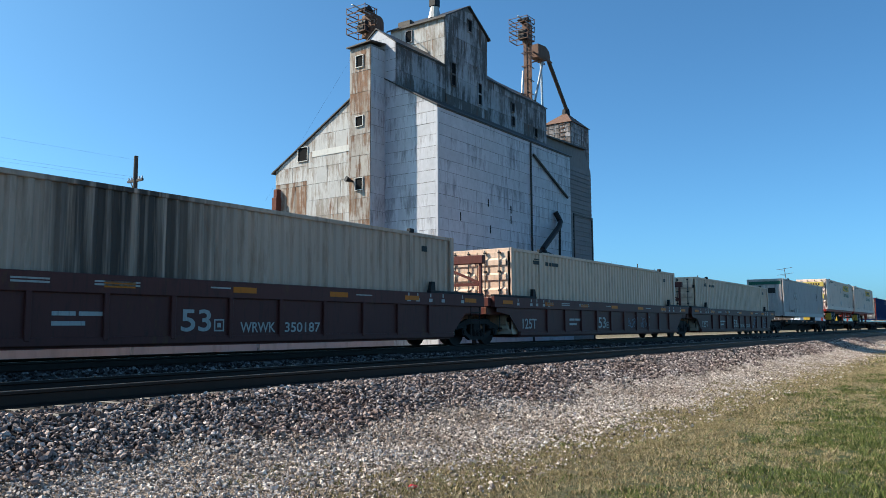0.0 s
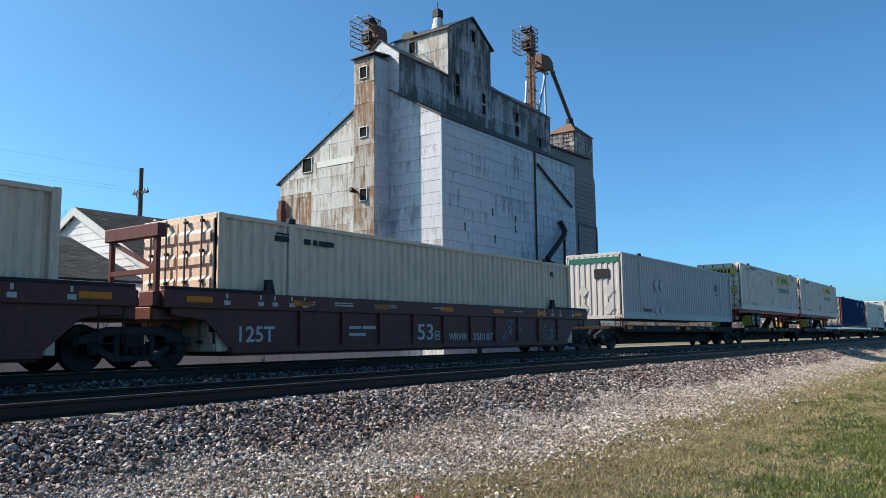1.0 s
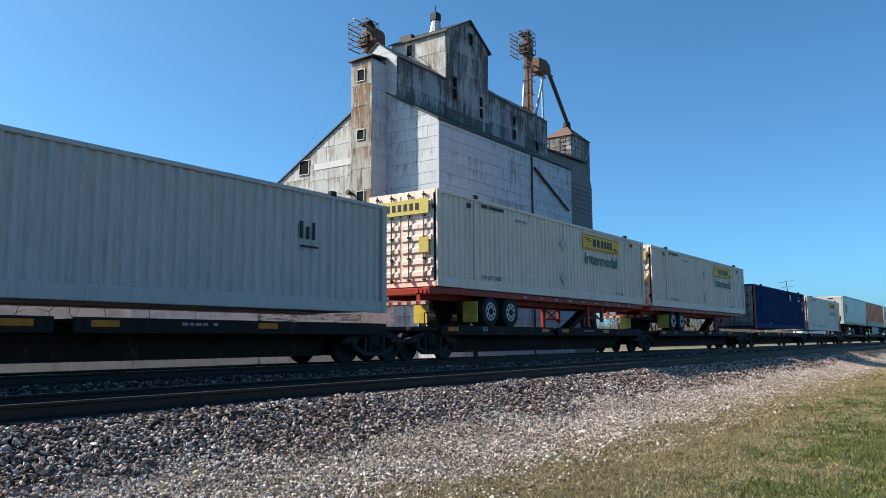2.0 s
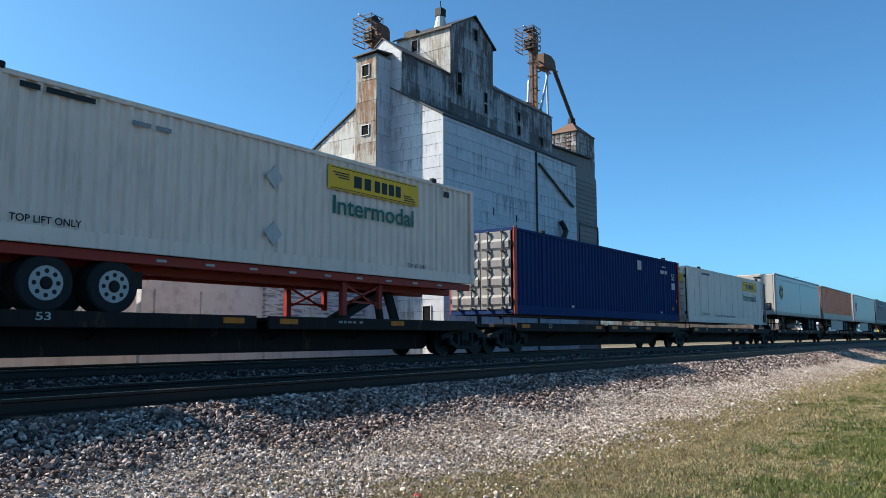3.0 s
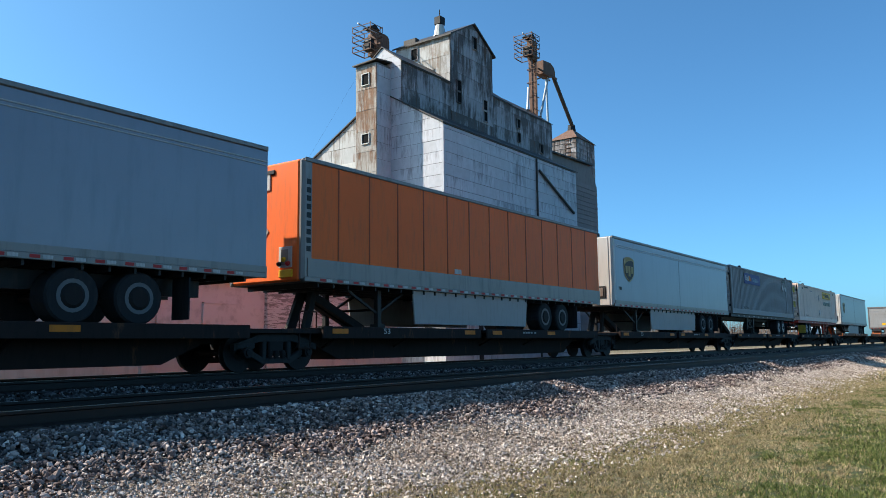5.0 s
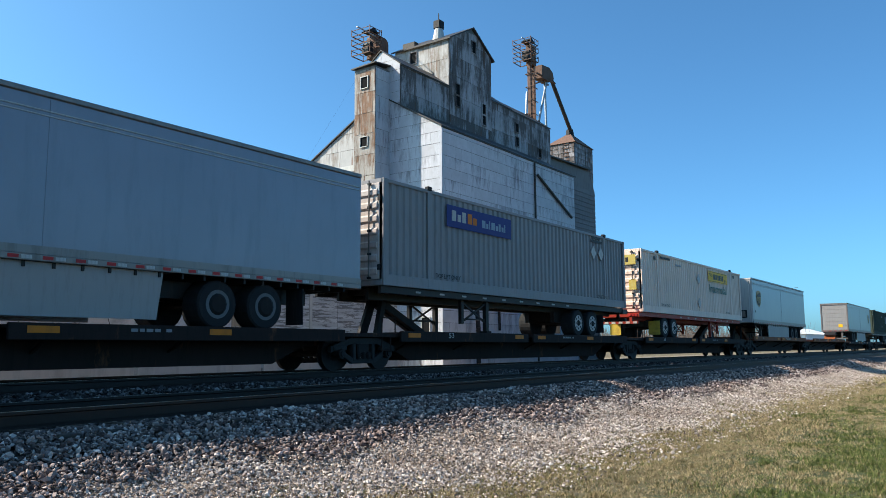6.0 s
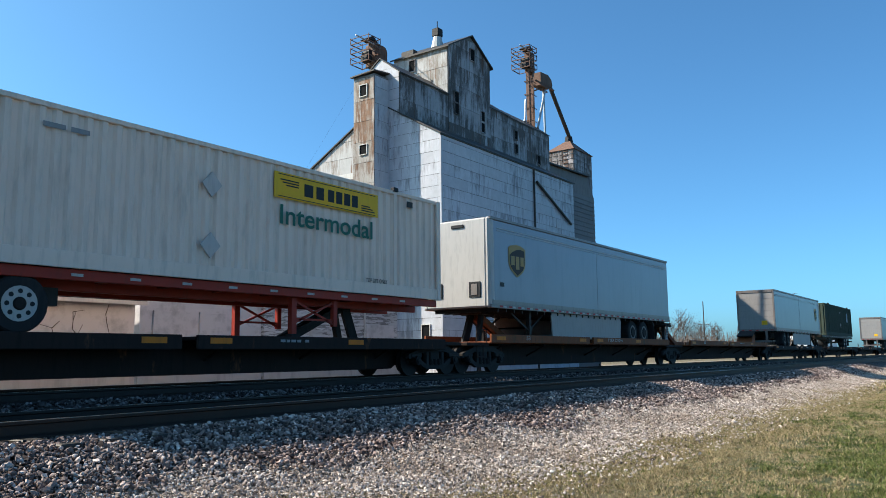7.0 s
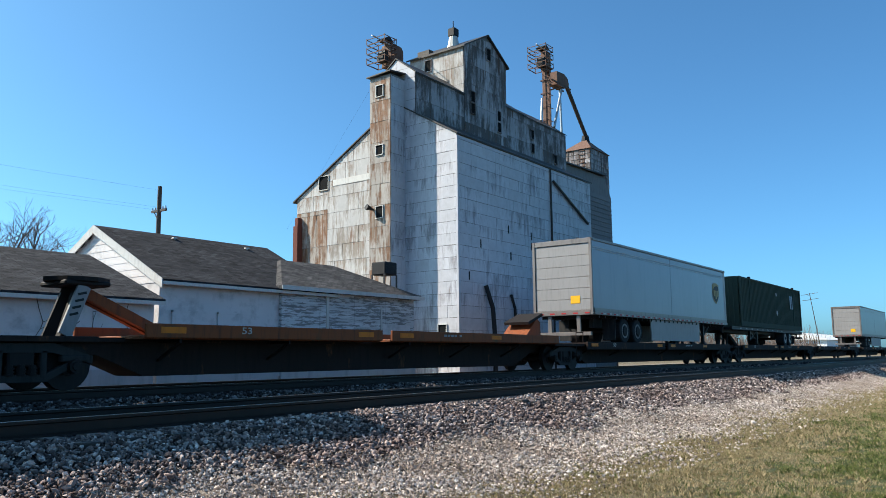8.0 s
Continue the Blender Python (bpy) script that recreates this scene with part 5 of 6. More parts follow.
def shield(x, y, z, w, h, parent):
    half = [(0.5, 1.0), (0.72, 0.985), (0.9, 0.94), (1.0, 0.89), (1.0, 0.46), (0.97, 0.34), (0.88, 0.22), (0.72, 0.11), (0.5, 0.0)]
    out = half[::-1] + [(1 - p, q) for p, q in half[1:-1]]
    a = part("shield_emblem", Build().prism([(x + p * w, z + q * h) for p, q in out], y - 0.008, y - 0.002, "y"), M_GOLD, parent, "brown and gold shield")
    inn = [(0.5, 0.06), (0.70, 0.16), (0.84, 0.26), (0.92, 0.37), (0.94, 0.47), (0.94, 0.84), (0.7, 0.87), (0.45, 0.84), (0.22, 0.76), (0.06, 0.66), (0.06, 0.47), (0.08, 0.37), (0.16, 0.26), (0.30, 0.16)]
    part("shield_field", Build().prism([(x + p * w, z + q * h) for p, q in inn], y - 0.012, y - 0.008, "y"), M_SHIELD, a)
    for p, q, ww, hh in ((0.14, 0.36, 0.2, 0.28), (0.41, 0.24, 0.2, 0.40), (0.68, 0.36, 0.2, 0.28)):
        part("shield_bar", Build().box(x + p * w, x + (p + ww) * w, y - 0.016, y - 0.012, z + q * h, z + (q + hh) * h, 0.002), M_GOLD, a)


def trailer(x0, mat, label, L=16.15, zb=2.04, zt=5.0, nose_left=True, skirt=(4.2, 10.5), ribs=False, rear="roll", panel_bands=True):
    """A box road trailer; nose_left: its front end comes first."""
    t = on_train(thing("semi_trailer", label, "trailer", group="road trailers"), x0)
    fx = (lambda v: v) if nose_left else (lambda v: L - v)
    w = 2.6

    def bx(b, a, c, *r):
        return b.box(min(fx(a), fx(c)), max(fx(a), fx(c)), *r)
    body = part("body", bx(Build(), 0.14, L, -w / 2 + 0.006, w / 2 - 0.006, zb + 0.24, zt - 0.09), mat, t)
    for s in (-1, 1):
        y = s * w / 2
        part("top_rail", bx(Build(), 0.0, L, y - 0.035, y + 0.02, zt - 0.11, zt, 0.02), M_ALU, t)
        br = part("bottom_rail", bx(bx(Build(), 0.0, L, y - 0.035, y + 0.022, zb, zb + 0.12, 0.012), 0.1, L, y - 0.03, y + 0.014, zb + 0.12, zb + 0.26 if not ribs else zb + 0.55), M_ALU, t)
        if s < 0:
            n = 26
            for i in range(n):
                xa = 0.5 + i * (L - 1) / n
                place("red_tape", "side_tape_red", lambda: Build().box(0, 0.18, -0.041, -0.036, 0.03, 0.09), M_REDINK, br, pose(xa, y, zb))
                place("white_tape", "side_tape_white", lambda: Build().box(0, 0.18, -0.041, -0.036, 0.03, 0.09), M_INKW, br, pose(xa + 0.22, y, zb))
            if panel_bands:
                part("upper_moulding", bx(bx(Build(), 0.45, L, y - 0.012, y + 0.002, zt - 0.36, zt - 0.335), 0.45, L, y - 0.012, y + 0.002, zt - 0.44, zt - 0.42), M_INKW, body)
            b = Build()
            n = 14 if ribs else 2
            for i in range(1, n):
                xa = i * L / n
                b.box(xa - (0.022 if ribs else 0.006), xa + (0.022 if ribs else 0.006), y - (0.004 if ribs else 0.001), y + 0.01, zb + 0.26 + (0.3 if ribs else 0), zt - 0.11)
            part("panel_joint", b, M_ORANGE_D if ribs else mat, body)
    part("roof", bx(Build(), 0.05, L - 0.02, -w / 2 + 0.03, w / 2 - 0.03, zt - 0.06, zt - 0.02), M_ALU, t)
    part("floor", bx(Build(), 0.05, L - 0.02, -w / 2 + 0.04, w / 2 - 0.04, zb + 0.02, zb + 0.12), M_DARKCH, t)
    nose = part("nose", bx(Build(), -0.06, 0.14, -w / 2 + 0.12, w / 2 - 0.12, zb + 0.02, zt - 0.04, 0.05), M_ORANGE if ribs else M_NOSE, t)
    for s in (-1, 1):
        part("nose_corner", bx(Build(), -0.05, 0.3, s * (w / 2 - 0.09) - 0.10, s * (w / 2 - 0.09) + 0.095, zb, zt - 0.02, 0.07), M_ALU if ribs else M_NOSE, t)
    if nose_left:
        b = Build()
        for yy in (-0.75, 0.75):
            b.box(-0.09, -0.05, yy - 0.22, yy + 0.22, zb + 0.35, zb + 0.85, 0.01)
        part("service_box", b, M_BLACK if not ribs else M_NOSE, nose, "recessed hose connections")
        if ribs:
            for k, mt in enumerate((M_REDINK, M_YELLOW, M_INK)):
                part("hose_coupling", Build().tube((-0.16, -0.9 + k * 0.15, zb + 0.42 + 0.1 * (k % 2)), (-0.1, -0.9 + k * 0.15, zb + 0.46 + 0.1 * (k % 2)), 0.06, 0.05, 8), mt, nose)
            part("reflective_plate", Build().box(-0.105, -0.062, -1.0, -0.55, zb + 0.12, zb + 0.3, 0.01), M_YELLOW, nose)
        b = Build()
        for yy in (-0.75, 0.75):
            b.box(-0.105, -0.09, yy - 0.12, yy + 0.12, zb + 0.42, zb + 0.78, 0.01)
        part("socket", b, M_ALU, nose)
        part("marker_lamp", Build().box(-0.1, -0.05, -0.35, 0.15, zt - 0.32, zt - 0.2, 0.02), M_BLACK, nose)
    else:
        xa = fx(L)
        fr = part("rear_frame", Build().box(xa - 0.08, xa, -w / 2, -w / 2 + 0.12, zb, zt, 0.01).box(xa - 0.08, xa, w / 2 - 0.12, w / 2, zb, zt, 0.01).box(xa - 0.08, xa, -w / 2 + 0.12, w / 2 - 0.12, zt - 0.2, zt, 0.01).box(xa - 0.08, xa, -w / 2 + 0.12, w / 2 - 0.12, zb, zb + 0.18, 0.01), M_ALU, t)
        for k in range(6):
            hh = (zt - zb - 0.4) / 6
            part("roll_door", Build().box(xa - 0.045, xa - 0.004, -w / 2 + 0.125, w / 2 - 0.125, zb + 0.19 + k * hh, zb + 0.19 + (k + 1) * hh - 0.012, 0.006), M_ROLL, fr, "grey roll-up rear door panel")
        part("notice", Build().box(xa - 0.056, xa - 0.046, -0.75, -0.35, zb + 0.45, zb + 0.75), M_YELLOW, fr, "yellow notice")
        for k in range(5):
            part("red_tape", Build().box(xa - 0.088, xa - 0.081, -1.15 + k * 0.5, -0.95 + k * 0.5, zb + 0.05, zb + 0.1), M_REDINK, fr)
        part("underride_bar", Build().box(xa - 0.02, xa + 0.1, -1.15, 1.15, DECK + 0.28, DECK + 0.42, 0.01).box(xa, xa + 0.08, -0.7, -0.55, DECK + 0.4, zb).box(xa, xa + 0.08, 0.55, 0.7, DECK + 0.4, zb), M_ALU, t)
    for i in range(30):
        place("floor_beam", "trailer_floor_beam", lambda: Build().box(-0.025, 0.025, -w / 2 + 0.05, w / 2 - 0.05, -0.1, 0.02), M_DARKCH, t, pose(fx(0.525 + i * 0.52), 0, zb))
    for s in (-1, 1):
        lg = part("landing_leg", bx(Build(), 2.95, 3.1, s * 0.95 - 0.07, s * 0.95 + 0.07, DECK + 0.1, zb - 0.05, 0.01), M_DARKCH, t)
        b = Build()
        for pa, pb in (((1.9, 0.9 * s, zb - 0.1), (3.0, 0.95 * s, DECK + 0.4)), ((4.1, 0.9 * s, zb - 0.1), (3.0, 0.95 * s, DECK + 0.4)), ((3.0, 0.9, DECK + 0.5), (3.0, -0.9, DECK + 0.5))):
            b.beam((fx(pa[0]), pa[1], pa[2]), (fx(pb[0]), pb[1], pb[2]), 0.06, 0.06)
        part("leg_brace", b, M_DARKCH, lg)
        part("foot", bx(Build(), 2.88, 3.17, s * 0.95 - 0.13, s * 0.95 + 0.13, DECK + 0.03, DECK + 0.12), M_DARKCH, lg)
        if skirt:
            b = Build().prism([(fx(skirt[0]), zb), (fx(skirt[1]), zb), (fx(skirt[1] - 0.12), DECK + 0.14), (fx(skirt[0] + 0.1), DECK + 0.14)], s * 1.2 - 0.02, s * 1.2 + 0.02, "y")
            part("side_skirt", b, M_SKIRT, t, "pale side skirt")
    part("bogie_frame", bx(bx(Build(), 10.8, 14.9, -0.62, -0.45, zb - 0.45, zb - 0.1), 10.8, 14.9, 0.45, 0.62, zb - 0.45, zb - 0.1), M_DARKCH, t)
    for xx in (11.85, 13.15):
        tyre_pair(t, fx(xx), DECK + 0.5, rim_mat=M_RIMD, key="trailer")
        part("axle", Build().tube((fx(xx), -0.9, DECK + 0.5), (fx(xx), 0.9, DECK + 0.5), 0.07), M_DARKCH, t)
    for ya in (-1.25, 0.7):
        part("mud_flap", bx(Build(), 14.2, 14.23, ya, ya + 0.55, DECK + 0.12, zb - 0.1), M_BLACK, t)
    return t


def rail_truck(parent, x, label=""):
    """A two-axle freight truck: cast side frames with spring openings, wheels and axles."""
    tr = place("truck", "truck_bolster", lambda: Build().box(-0.22, 0.22, -1.05, 1.05, 0.42, 0.72, 0.03), M_STEEL, parent, pose(x, 0, 0), label)
    top = [(-1.22, 0.46), (-0.5, 0.66), (0.5, 0.66), (1.22, 0.46), (1.22, 0.60), (0.52, 0.82), (-0.52, 0.82), (-1.22, 0.60)]
    low = [(-1.02, 0.50), (-0.86, 0.40), (-0.42, 0.17), (0.42, 0.17), (0.86, 0.40), (1.02, 0.50), (0.92, 0.56), (0.38, 0.29), (-0.38, 0.29), (-0.92, 0.56)]
    for s in (-1, 1):
        sf = place("side_frame", "truck_side", lambda: Build().prism(top, -0.07, 0.07, "y").prism(low, -0.06, 0.06, "y").box(-0.42, -0.31, -0.07, 0.07, 0.24, 0.70, 0.015).box(0.31, 0.42, -0.07, 0.07, 0.24, 0.70, 0.015)
                   .box(-1.16, -0.66, -0.09, 0.09, 0.50, 0.62, 0.02).box(0.66, 1.16, -0.09, 0.09, 0.50, 0.62, 0.02), M_FRAME, tr, pose(0, s * 1.0, 0, 0, 0, 0 if s < 0 else 180))
        for sx in (-0.19, 0.0, 0.19):
            place("spring", "truck_spring", lambda: Build().tube((0, -0.03, 0.28), (0, -0.03, 0.31), 0.085).tube((0, -0.03, 0.33), (0, -0.03, 0.36), 0.085).tube((0, -0.03, 0.38), (0, -0.03, 0.41), 0.085).tube((0, -0.03, 0.28), (0, -0.03, 0.46), 0.06), M_STEEL, sf, pose(sx, 0, 0))
        for sx in (-0.89, 0.89):
            place("bearing_cap", "truck_bearing", lambda: Build().tube((0, -0.15, 0.42), (0, 0.0, 0.42), 0.12, 0.13, 14).tube((0, -0.18, 0.42), (0, -0.15, 0.42), 0.07, 0.08, 10), M_WHEEL, sf, pose(sx, 0, 0))
    for ax in (-0.89, 0.89):
        place("axle", "truck_axle", lambda: Build().tube((0, -0.98, 0), (0, 0.98, 0), 0.075), M_STEEL, tr, pose(ax, 0, 0.42))
        for s in (-1, 1):
            place("wheel", "truck_wheel", lambda: Build().tube((0, -0.07, 0), (0, 0.045, 0), 0.42, 0.425, 28).tube((0, 0.045, 0), (0, 0.07, 0), 0.45, 0.44, 28).tube((0, -0.085, 0), (0, -0.07, 0), 0.15, 0.17, 12), M_WHEEL, tr, pose(ax, s * 0.755, 0.42, 0, 0, 0 if s < 0 else 180))


def spine_car(xa, xb, label, trucks, hitch=None, mat=None, orange=False, lip=0.03, folded=None):
    """One platform of a spine car from truck centre xa to xb: deep centre sill, wheel decks, reflectors, hitch."""
    mat = mat or M_SPINE
    L = xb - xa
    t = on_train(thing("spine_car", label, "rail car", group="spine car platforms"), xa)
    prof = [(0.1, 0.62), (1.6, 0.62), (2.6, 0.2), (L - 2.6, 0.2), (L - 1.6, 0.62), (L - 0.1, 0.62), (L - 0.1, 0.9), (0.1, 0.9)]
    part("centre_sill", Build().prism(prof, -0.5, 0.5, "y").box(0.1, L - 0.1, -0.62, 0.62, 0.86, 0.94), mat, t)
    for xs, xe in ((2.1 if folded else 1.2, L * 0.46), (L * 0.48, L - 1.0)):
        d = part("wheel_deck", Build().box(xs, xe, -1.25, 1.25, DECK - 0.07, DECK, 0.01), M_SPINE_O if orange else mat, t)
        for ya in (-1.33, 1.25):
            part("deck_lip", Build().box(xs, xe, ya, ya + 0.08, DECK - 0.26 if lip < 0.1 else DECK - 0.05, DECK + lip, 0.012), M_SPINE_O if orange else mat, d)
        for i in ((0, 2) if xs < 3 else (0, 1)):
            a = xs + 0.3 + i * (xe - xs - 1.2) / 2 + random.uniform(0, 0.5) * (i == 1)
            place("reflector", "spine_reflector", lambda: Build().box(0, 0.55, -1.338, -1.331, DECK - 0.17, DECK - 0.05), M_AMBER, d, pose(a, 0, lip * 0.95), "amber reflective strip")
        for i in range(int((xe - xs) / 2.8)):
            for sd in (0, 180):
                place("bracket", ("spine_bracket", mat.name), lambda: Build().beam((0, -1.24, DECK - 0.12), (0.0, -0.5, 0.5), 0.06, 0.05).beam((0, -1.24, DECK - 0.1), (0, -0.5, DECK - 0.1), 0.06, 0.06), mat, d, pose(xs + 0.8 + i * 2.8, 0, 0, 0, 0, sd))
        if xs < 3:
            lettering("53", 0.14, 0.26, xs + 2.2, -1.331, DECK - 0.17 + lip, M_INKW, d)
        else:
            if orange and not folded:
                lettering("TTRX 371014", 0.13, 1.5, xs + 1.3, -1.331, DECK - 0.17 + lip, M_INKW, d)
            else:
                bars([(0, 0, 0.14, 0.06), (0.18, 0, 0.1, 0.06), (0.32, 0, 0.14, 0.06), (0.5, 0, 0.12, 0.06), (0.75, 0, 0.12, 0.06)], xs + 2.2, -1.331, DECK - 0.13 + lip, M_GREY, d)
    part("end_platform", Build().box(0.0, 1.25, -1.2, 1.2, 0.84, 0.94, 0.01), mat, t)
    part("end_platform", Build().box(L - 1.05, L, -1.2, 1.2, 0.84, 0.94, 0.01), mat, t)
    if not folded:
        rail = Build()
        for pa, pb in (((0.55, 0.94), (0.55, 1.35)), ((0.55, 1.35), (1.1, 1.35)), ((1.1, 1.35), (1.1, 0.94)), ((0.55, 0.94), (0.55, 0.45)), ((0.9, 0.94), (0.9, 0.45)), ((0.55, 0.5), (0.9, 0.5))):
            rail.tube((pa[0], -1.19, pa[1]), (pb[0], -1.19, pb[1]), 0.018, None, 6)
        part("handrail", rail, mat, t)
    for hx, way in hitch or ():
        top = 2.02
        h = part("hitch", Build().beam((hx, -0.28, DECK - 0.1), (hx + way * 0.35, -0.2, top - 0.1), 0.12, 0.24).beam((hx, 0.28, DECK - 0.1), (hx + way * 0.35, 0.2, top - 0.1), 0.12, 0.24).box(hx + way * 0.35 - 0.45, hx + way * 0.35 + 0.45, -0.48, 0.48, top - 0.12, top - 0.02, 0.03), M_STEEL, t, "trailer hitch stand")
        part("strut", Build().beam((hx + way * 0.4, -0.12, top - 0.2), (hx + way * 2.3, -0.12, DECK), 0.14, 0.2).beam((hx + way * 0.4, 0.12, top - 0.2), (hx + way * 2.3, 0.12, DECK), 0.14, 0.2), M_SPINE_O if orange else M_STEEL, h)
        if folded:
            part("hitch_leg", Build().beam((hx - 0.05, -0.45, DECK), (hx + way * 0.3, -0.42, top - 0.12), 0.05, 0.26), M_GREY, h, "pale worn hitch leg")
            for k in range(4):
                c = Vector((hx - 0.05, -0.485, DECK)).lerp(Vector((hx + way * 0.3, -0.455, top - 0.12)), 0.42 + 0.14 * k)
                part("slot", Build().beam(c - Vector((0.08, 0, 0.02)), c + Vector((0.08, 0, 0.02)), 0.012, 0.045), M_INK, h)
            part("jaw_plate", Build().prism([(hx + way * 0.35 + 0.62 * math.cos(q) * (1.0 if k % 2 else 0.86), 0.55 * math.sin(q)) for k, q in enumerate(np.linspace(0, 6.28, 15)[:-1])], top - 0.03, top + 0.05, "z"), M_STEEL, h, "greasy dark jaw plate")
    for hx in folded or ():
        h = part("hitch", Build().prism([(hx - 1.2, DECK), (hx + 0.1, DECK), (hx + 0.05, DECK + 0.7), (hx - 0.15, DECK + 0.85), (hx - 0.45, DECK + 0.6)], -0.5, 0.5, "y"), M_SPINE_O, t, "folded orange hitch")
        part("hitch_plate", Build().beam((hx - 0.75, 0, DECK + 0.66), (hx + 0.25, 0, DECK + 1.0), 1.0, 0.1), M_STEEL, h)
    for x in trucks:
        rail_truck(t, x - xa)
    return t


def well_car(xa, xb, label, marks):
    """One deep well between two trucks: ribbed side plates, sills, end platforms, stanchions."""
    L = xb - xa
    t = on_train(thing("well_car", label, "rail car", group="well cars"), xa)
    for s in (-1, 1):
        y = s * 1.44
        prof = [(0.5, 1.05), (1.3, 0.95), (2.0, 0.34), (L - 2.0, 0.34), (L - 1.3, 0.95), (L - 0.5, 1.05), (L - 0.5, 1.25), (0.5, 1.25)]
        side = part("side_plate", Build().prism(prof, y - 0.015, y + 0.015, "y"), M_WELL, t)
        part("top_sill", Build().box(0.3, L - 0.3, y - 0.075, y + 0.06, 1.18, 1.53, 0.015), M_WELL, t)
        part("bottom_sill", Build().box(1.95, L - 1.95, y - 0.06, y + 0.06, 0.27, 0.42, 0.012), M_WELL, t)
        if s < 0:
            for i in range(1, int((L - 4.6) / 1.39) + 1):
                a = 2.49 + i * 1.39
                place("rib", "well_rib", lambda: Build().box(-0.05, 0.05, -0.07, 0.0, 0.36, 1.2, 0.012), M_WELL, side, pose(a, y - 0.012, 0))
            for i in range(7):
                place("reflector", "well_reflector", lambda: Build().box(0, 0.62, -0.082, -0.076, 1.30, 1.42), M_AMBER, side, pose(0.8 + i * (L - 2.2) / 6, y, 0), "amber reflective strip")
            lettering("53", 0.44, 0.72, 8.25, y - 0.02, 0.5, M_INKW, side)
            part("symbol", Build().box(8.25 + 0.8, 8.25 + 1.05, y - 0.02, y - 0.016, 0.5, 0.53).box(8.25 + 0.8, 8.25 + 1.05, y - 0.02, y - 0.016, 0.72, 0.75).box(8.25 + 0.8, 8.25 + 0.83, y - 0.02, y - 0.016, 0.53, 0.72).box(8.25 + 1.02, 8.25 + 1.05, y - 0.02, y - 0.016, 0.53, 0.72).box(8.25 + 0.88, 8.25 + 0.97, y - 0.02, y - 0.016, 0.58, 0.67), M_INKW, side)
            bars([(0, 0.17, 0.42, 0.075), (0.48, 0.17, 0.5, 0.075), (0, 0, 0.6, 0.075)], L * 0.36 - 1.35, y - 0.015, 0.62, M_INKW, side)
            bars([(-0.5, 0, 0.5, 0.035), (-0.5, 0.06, 0.5, 0.03), (0.65, 0, 0.65, 0.035), (0.65, 0.06, 0.65, 0.03), (2.1, 0, 0.9, 0.035), (2.1, 0.06, 0.9, 0.03), (4.6, 0.04, 0.5, 0.03), (9.0, 0.03, 0.6, 0.03)], 4.3, y - 0.076, 1.33, M_INKW, side)
            sm = Build()
            for k, a in enumerate((1.7, 2.6, 3.0, 3.5, 3.9, L - 4.2, L - 3.8, L - 3.2, L - 2.6, L - 1.6)):
                sm.box(a, a + 0.16, y - 0.08, y - 0.076, 1.27, 1.36).box(a + 0.05, a + 0.1, y - 0.08, y - 0.076, 1.4, 1.5)
            part("marking", sm, M_INKW, side)
            if "125T" in marks:
                lettering("125T", 0.34, 0.98, 2.15, y - 0.02, 0.5, M_INKW, side)
            if "WRWK" in marks:
                lettering("WRWK", 0.22, 0.98, 9.72, y - 0.02, 0.47, M_INKW, side)
                lettering("350187", 0.22, 1.12, 10.98, y - 0.02, 0.47, M_INKW, side)
            if "tag" in marks:
                gr, rg = Build(), random.Random(len(marks))
                for cx in ((11.9, 13.3) if "WRWK" not in marks else (13.3, 16.0)):
                    c = Vector((cx, y - 0.02, 0.75))
                    for k in range(9):
                        q = c + Vector((-0.5 + k * 0.11, 0, rg.uniform(-0.2, 0.1)))
                        turn, way = rg.uniform(0, 6.28), rg.choice((-1, 1))
                        for _ in range(9):
                            p2 = q + Vector((0.06 * math.cos(turn), 0, 0.06 * math.sin(turn)))
                            p2.z = min(1.1, max(0.44, p2.z))
                            if (p2 - q).length > 0.01:
                                gr.beam(q, p2, 0.006, 0.02)
                            q, turn = p2, turn + way * rg.uniform(0.1, 0.9)
                part("graffiti", gr, M_SKYINK, side, "pale blue spray-paint scrawl")
    part("floor", Build().box(2.0, L - 2.0, -1.38, 1.38, 0.22, 0.3), M_WELL, t)
    for xs, xe in ((0.15, 1.9), (L - 1.9, L - 0.15)):
        part("end_platform", Build().box(xs, xe, -1.3, 1.3, 0.95, 1.2, 0.02).box(xs, xe, -1.38, -0.9, 1.2, 1.5, 0.02).box(xs, xe, 0.9, 1.38, 1.2, 1.5, 0.02), M_WELL, t)
    for xs, d in ((2.2, 1), (L - 2.2, -1)):
        part("box_guide", Build().box(min(xs - d * 1.9, xs + d * 0.9), max(xs - d * 1.9, xs + d * 0.9), -1.50, -1.36, 1.53, 1.60, 0.01).prism([(xs + d * 0.9, 1.56), (xs + d * 0.65, 1.56), (xs + d * 0.68, 1.85), (xs + d * 0.82, 1.85)], -1.49, -1.38, "y"), M_BLACK, t)
    st = part("stanchion", Build().box(0.55, 0.65, -0.85, -0.75, 1.2, 2.9, 0.01).box(0.55, 0.65, 0.75, 0.85, 1.2, 2.9, 0.01).box(0.5, 0.7, -0.95, 0.95, 2.62, 2.9, 0.02).box(0.55, 0.65, -0.75, 0.75, 1.9, 2.0).beam((0.6, -0.75, 2.0), (0.6, 0.75, 2.6), 0.06, 0.08), M_WELL, t, "brown end stanchion")
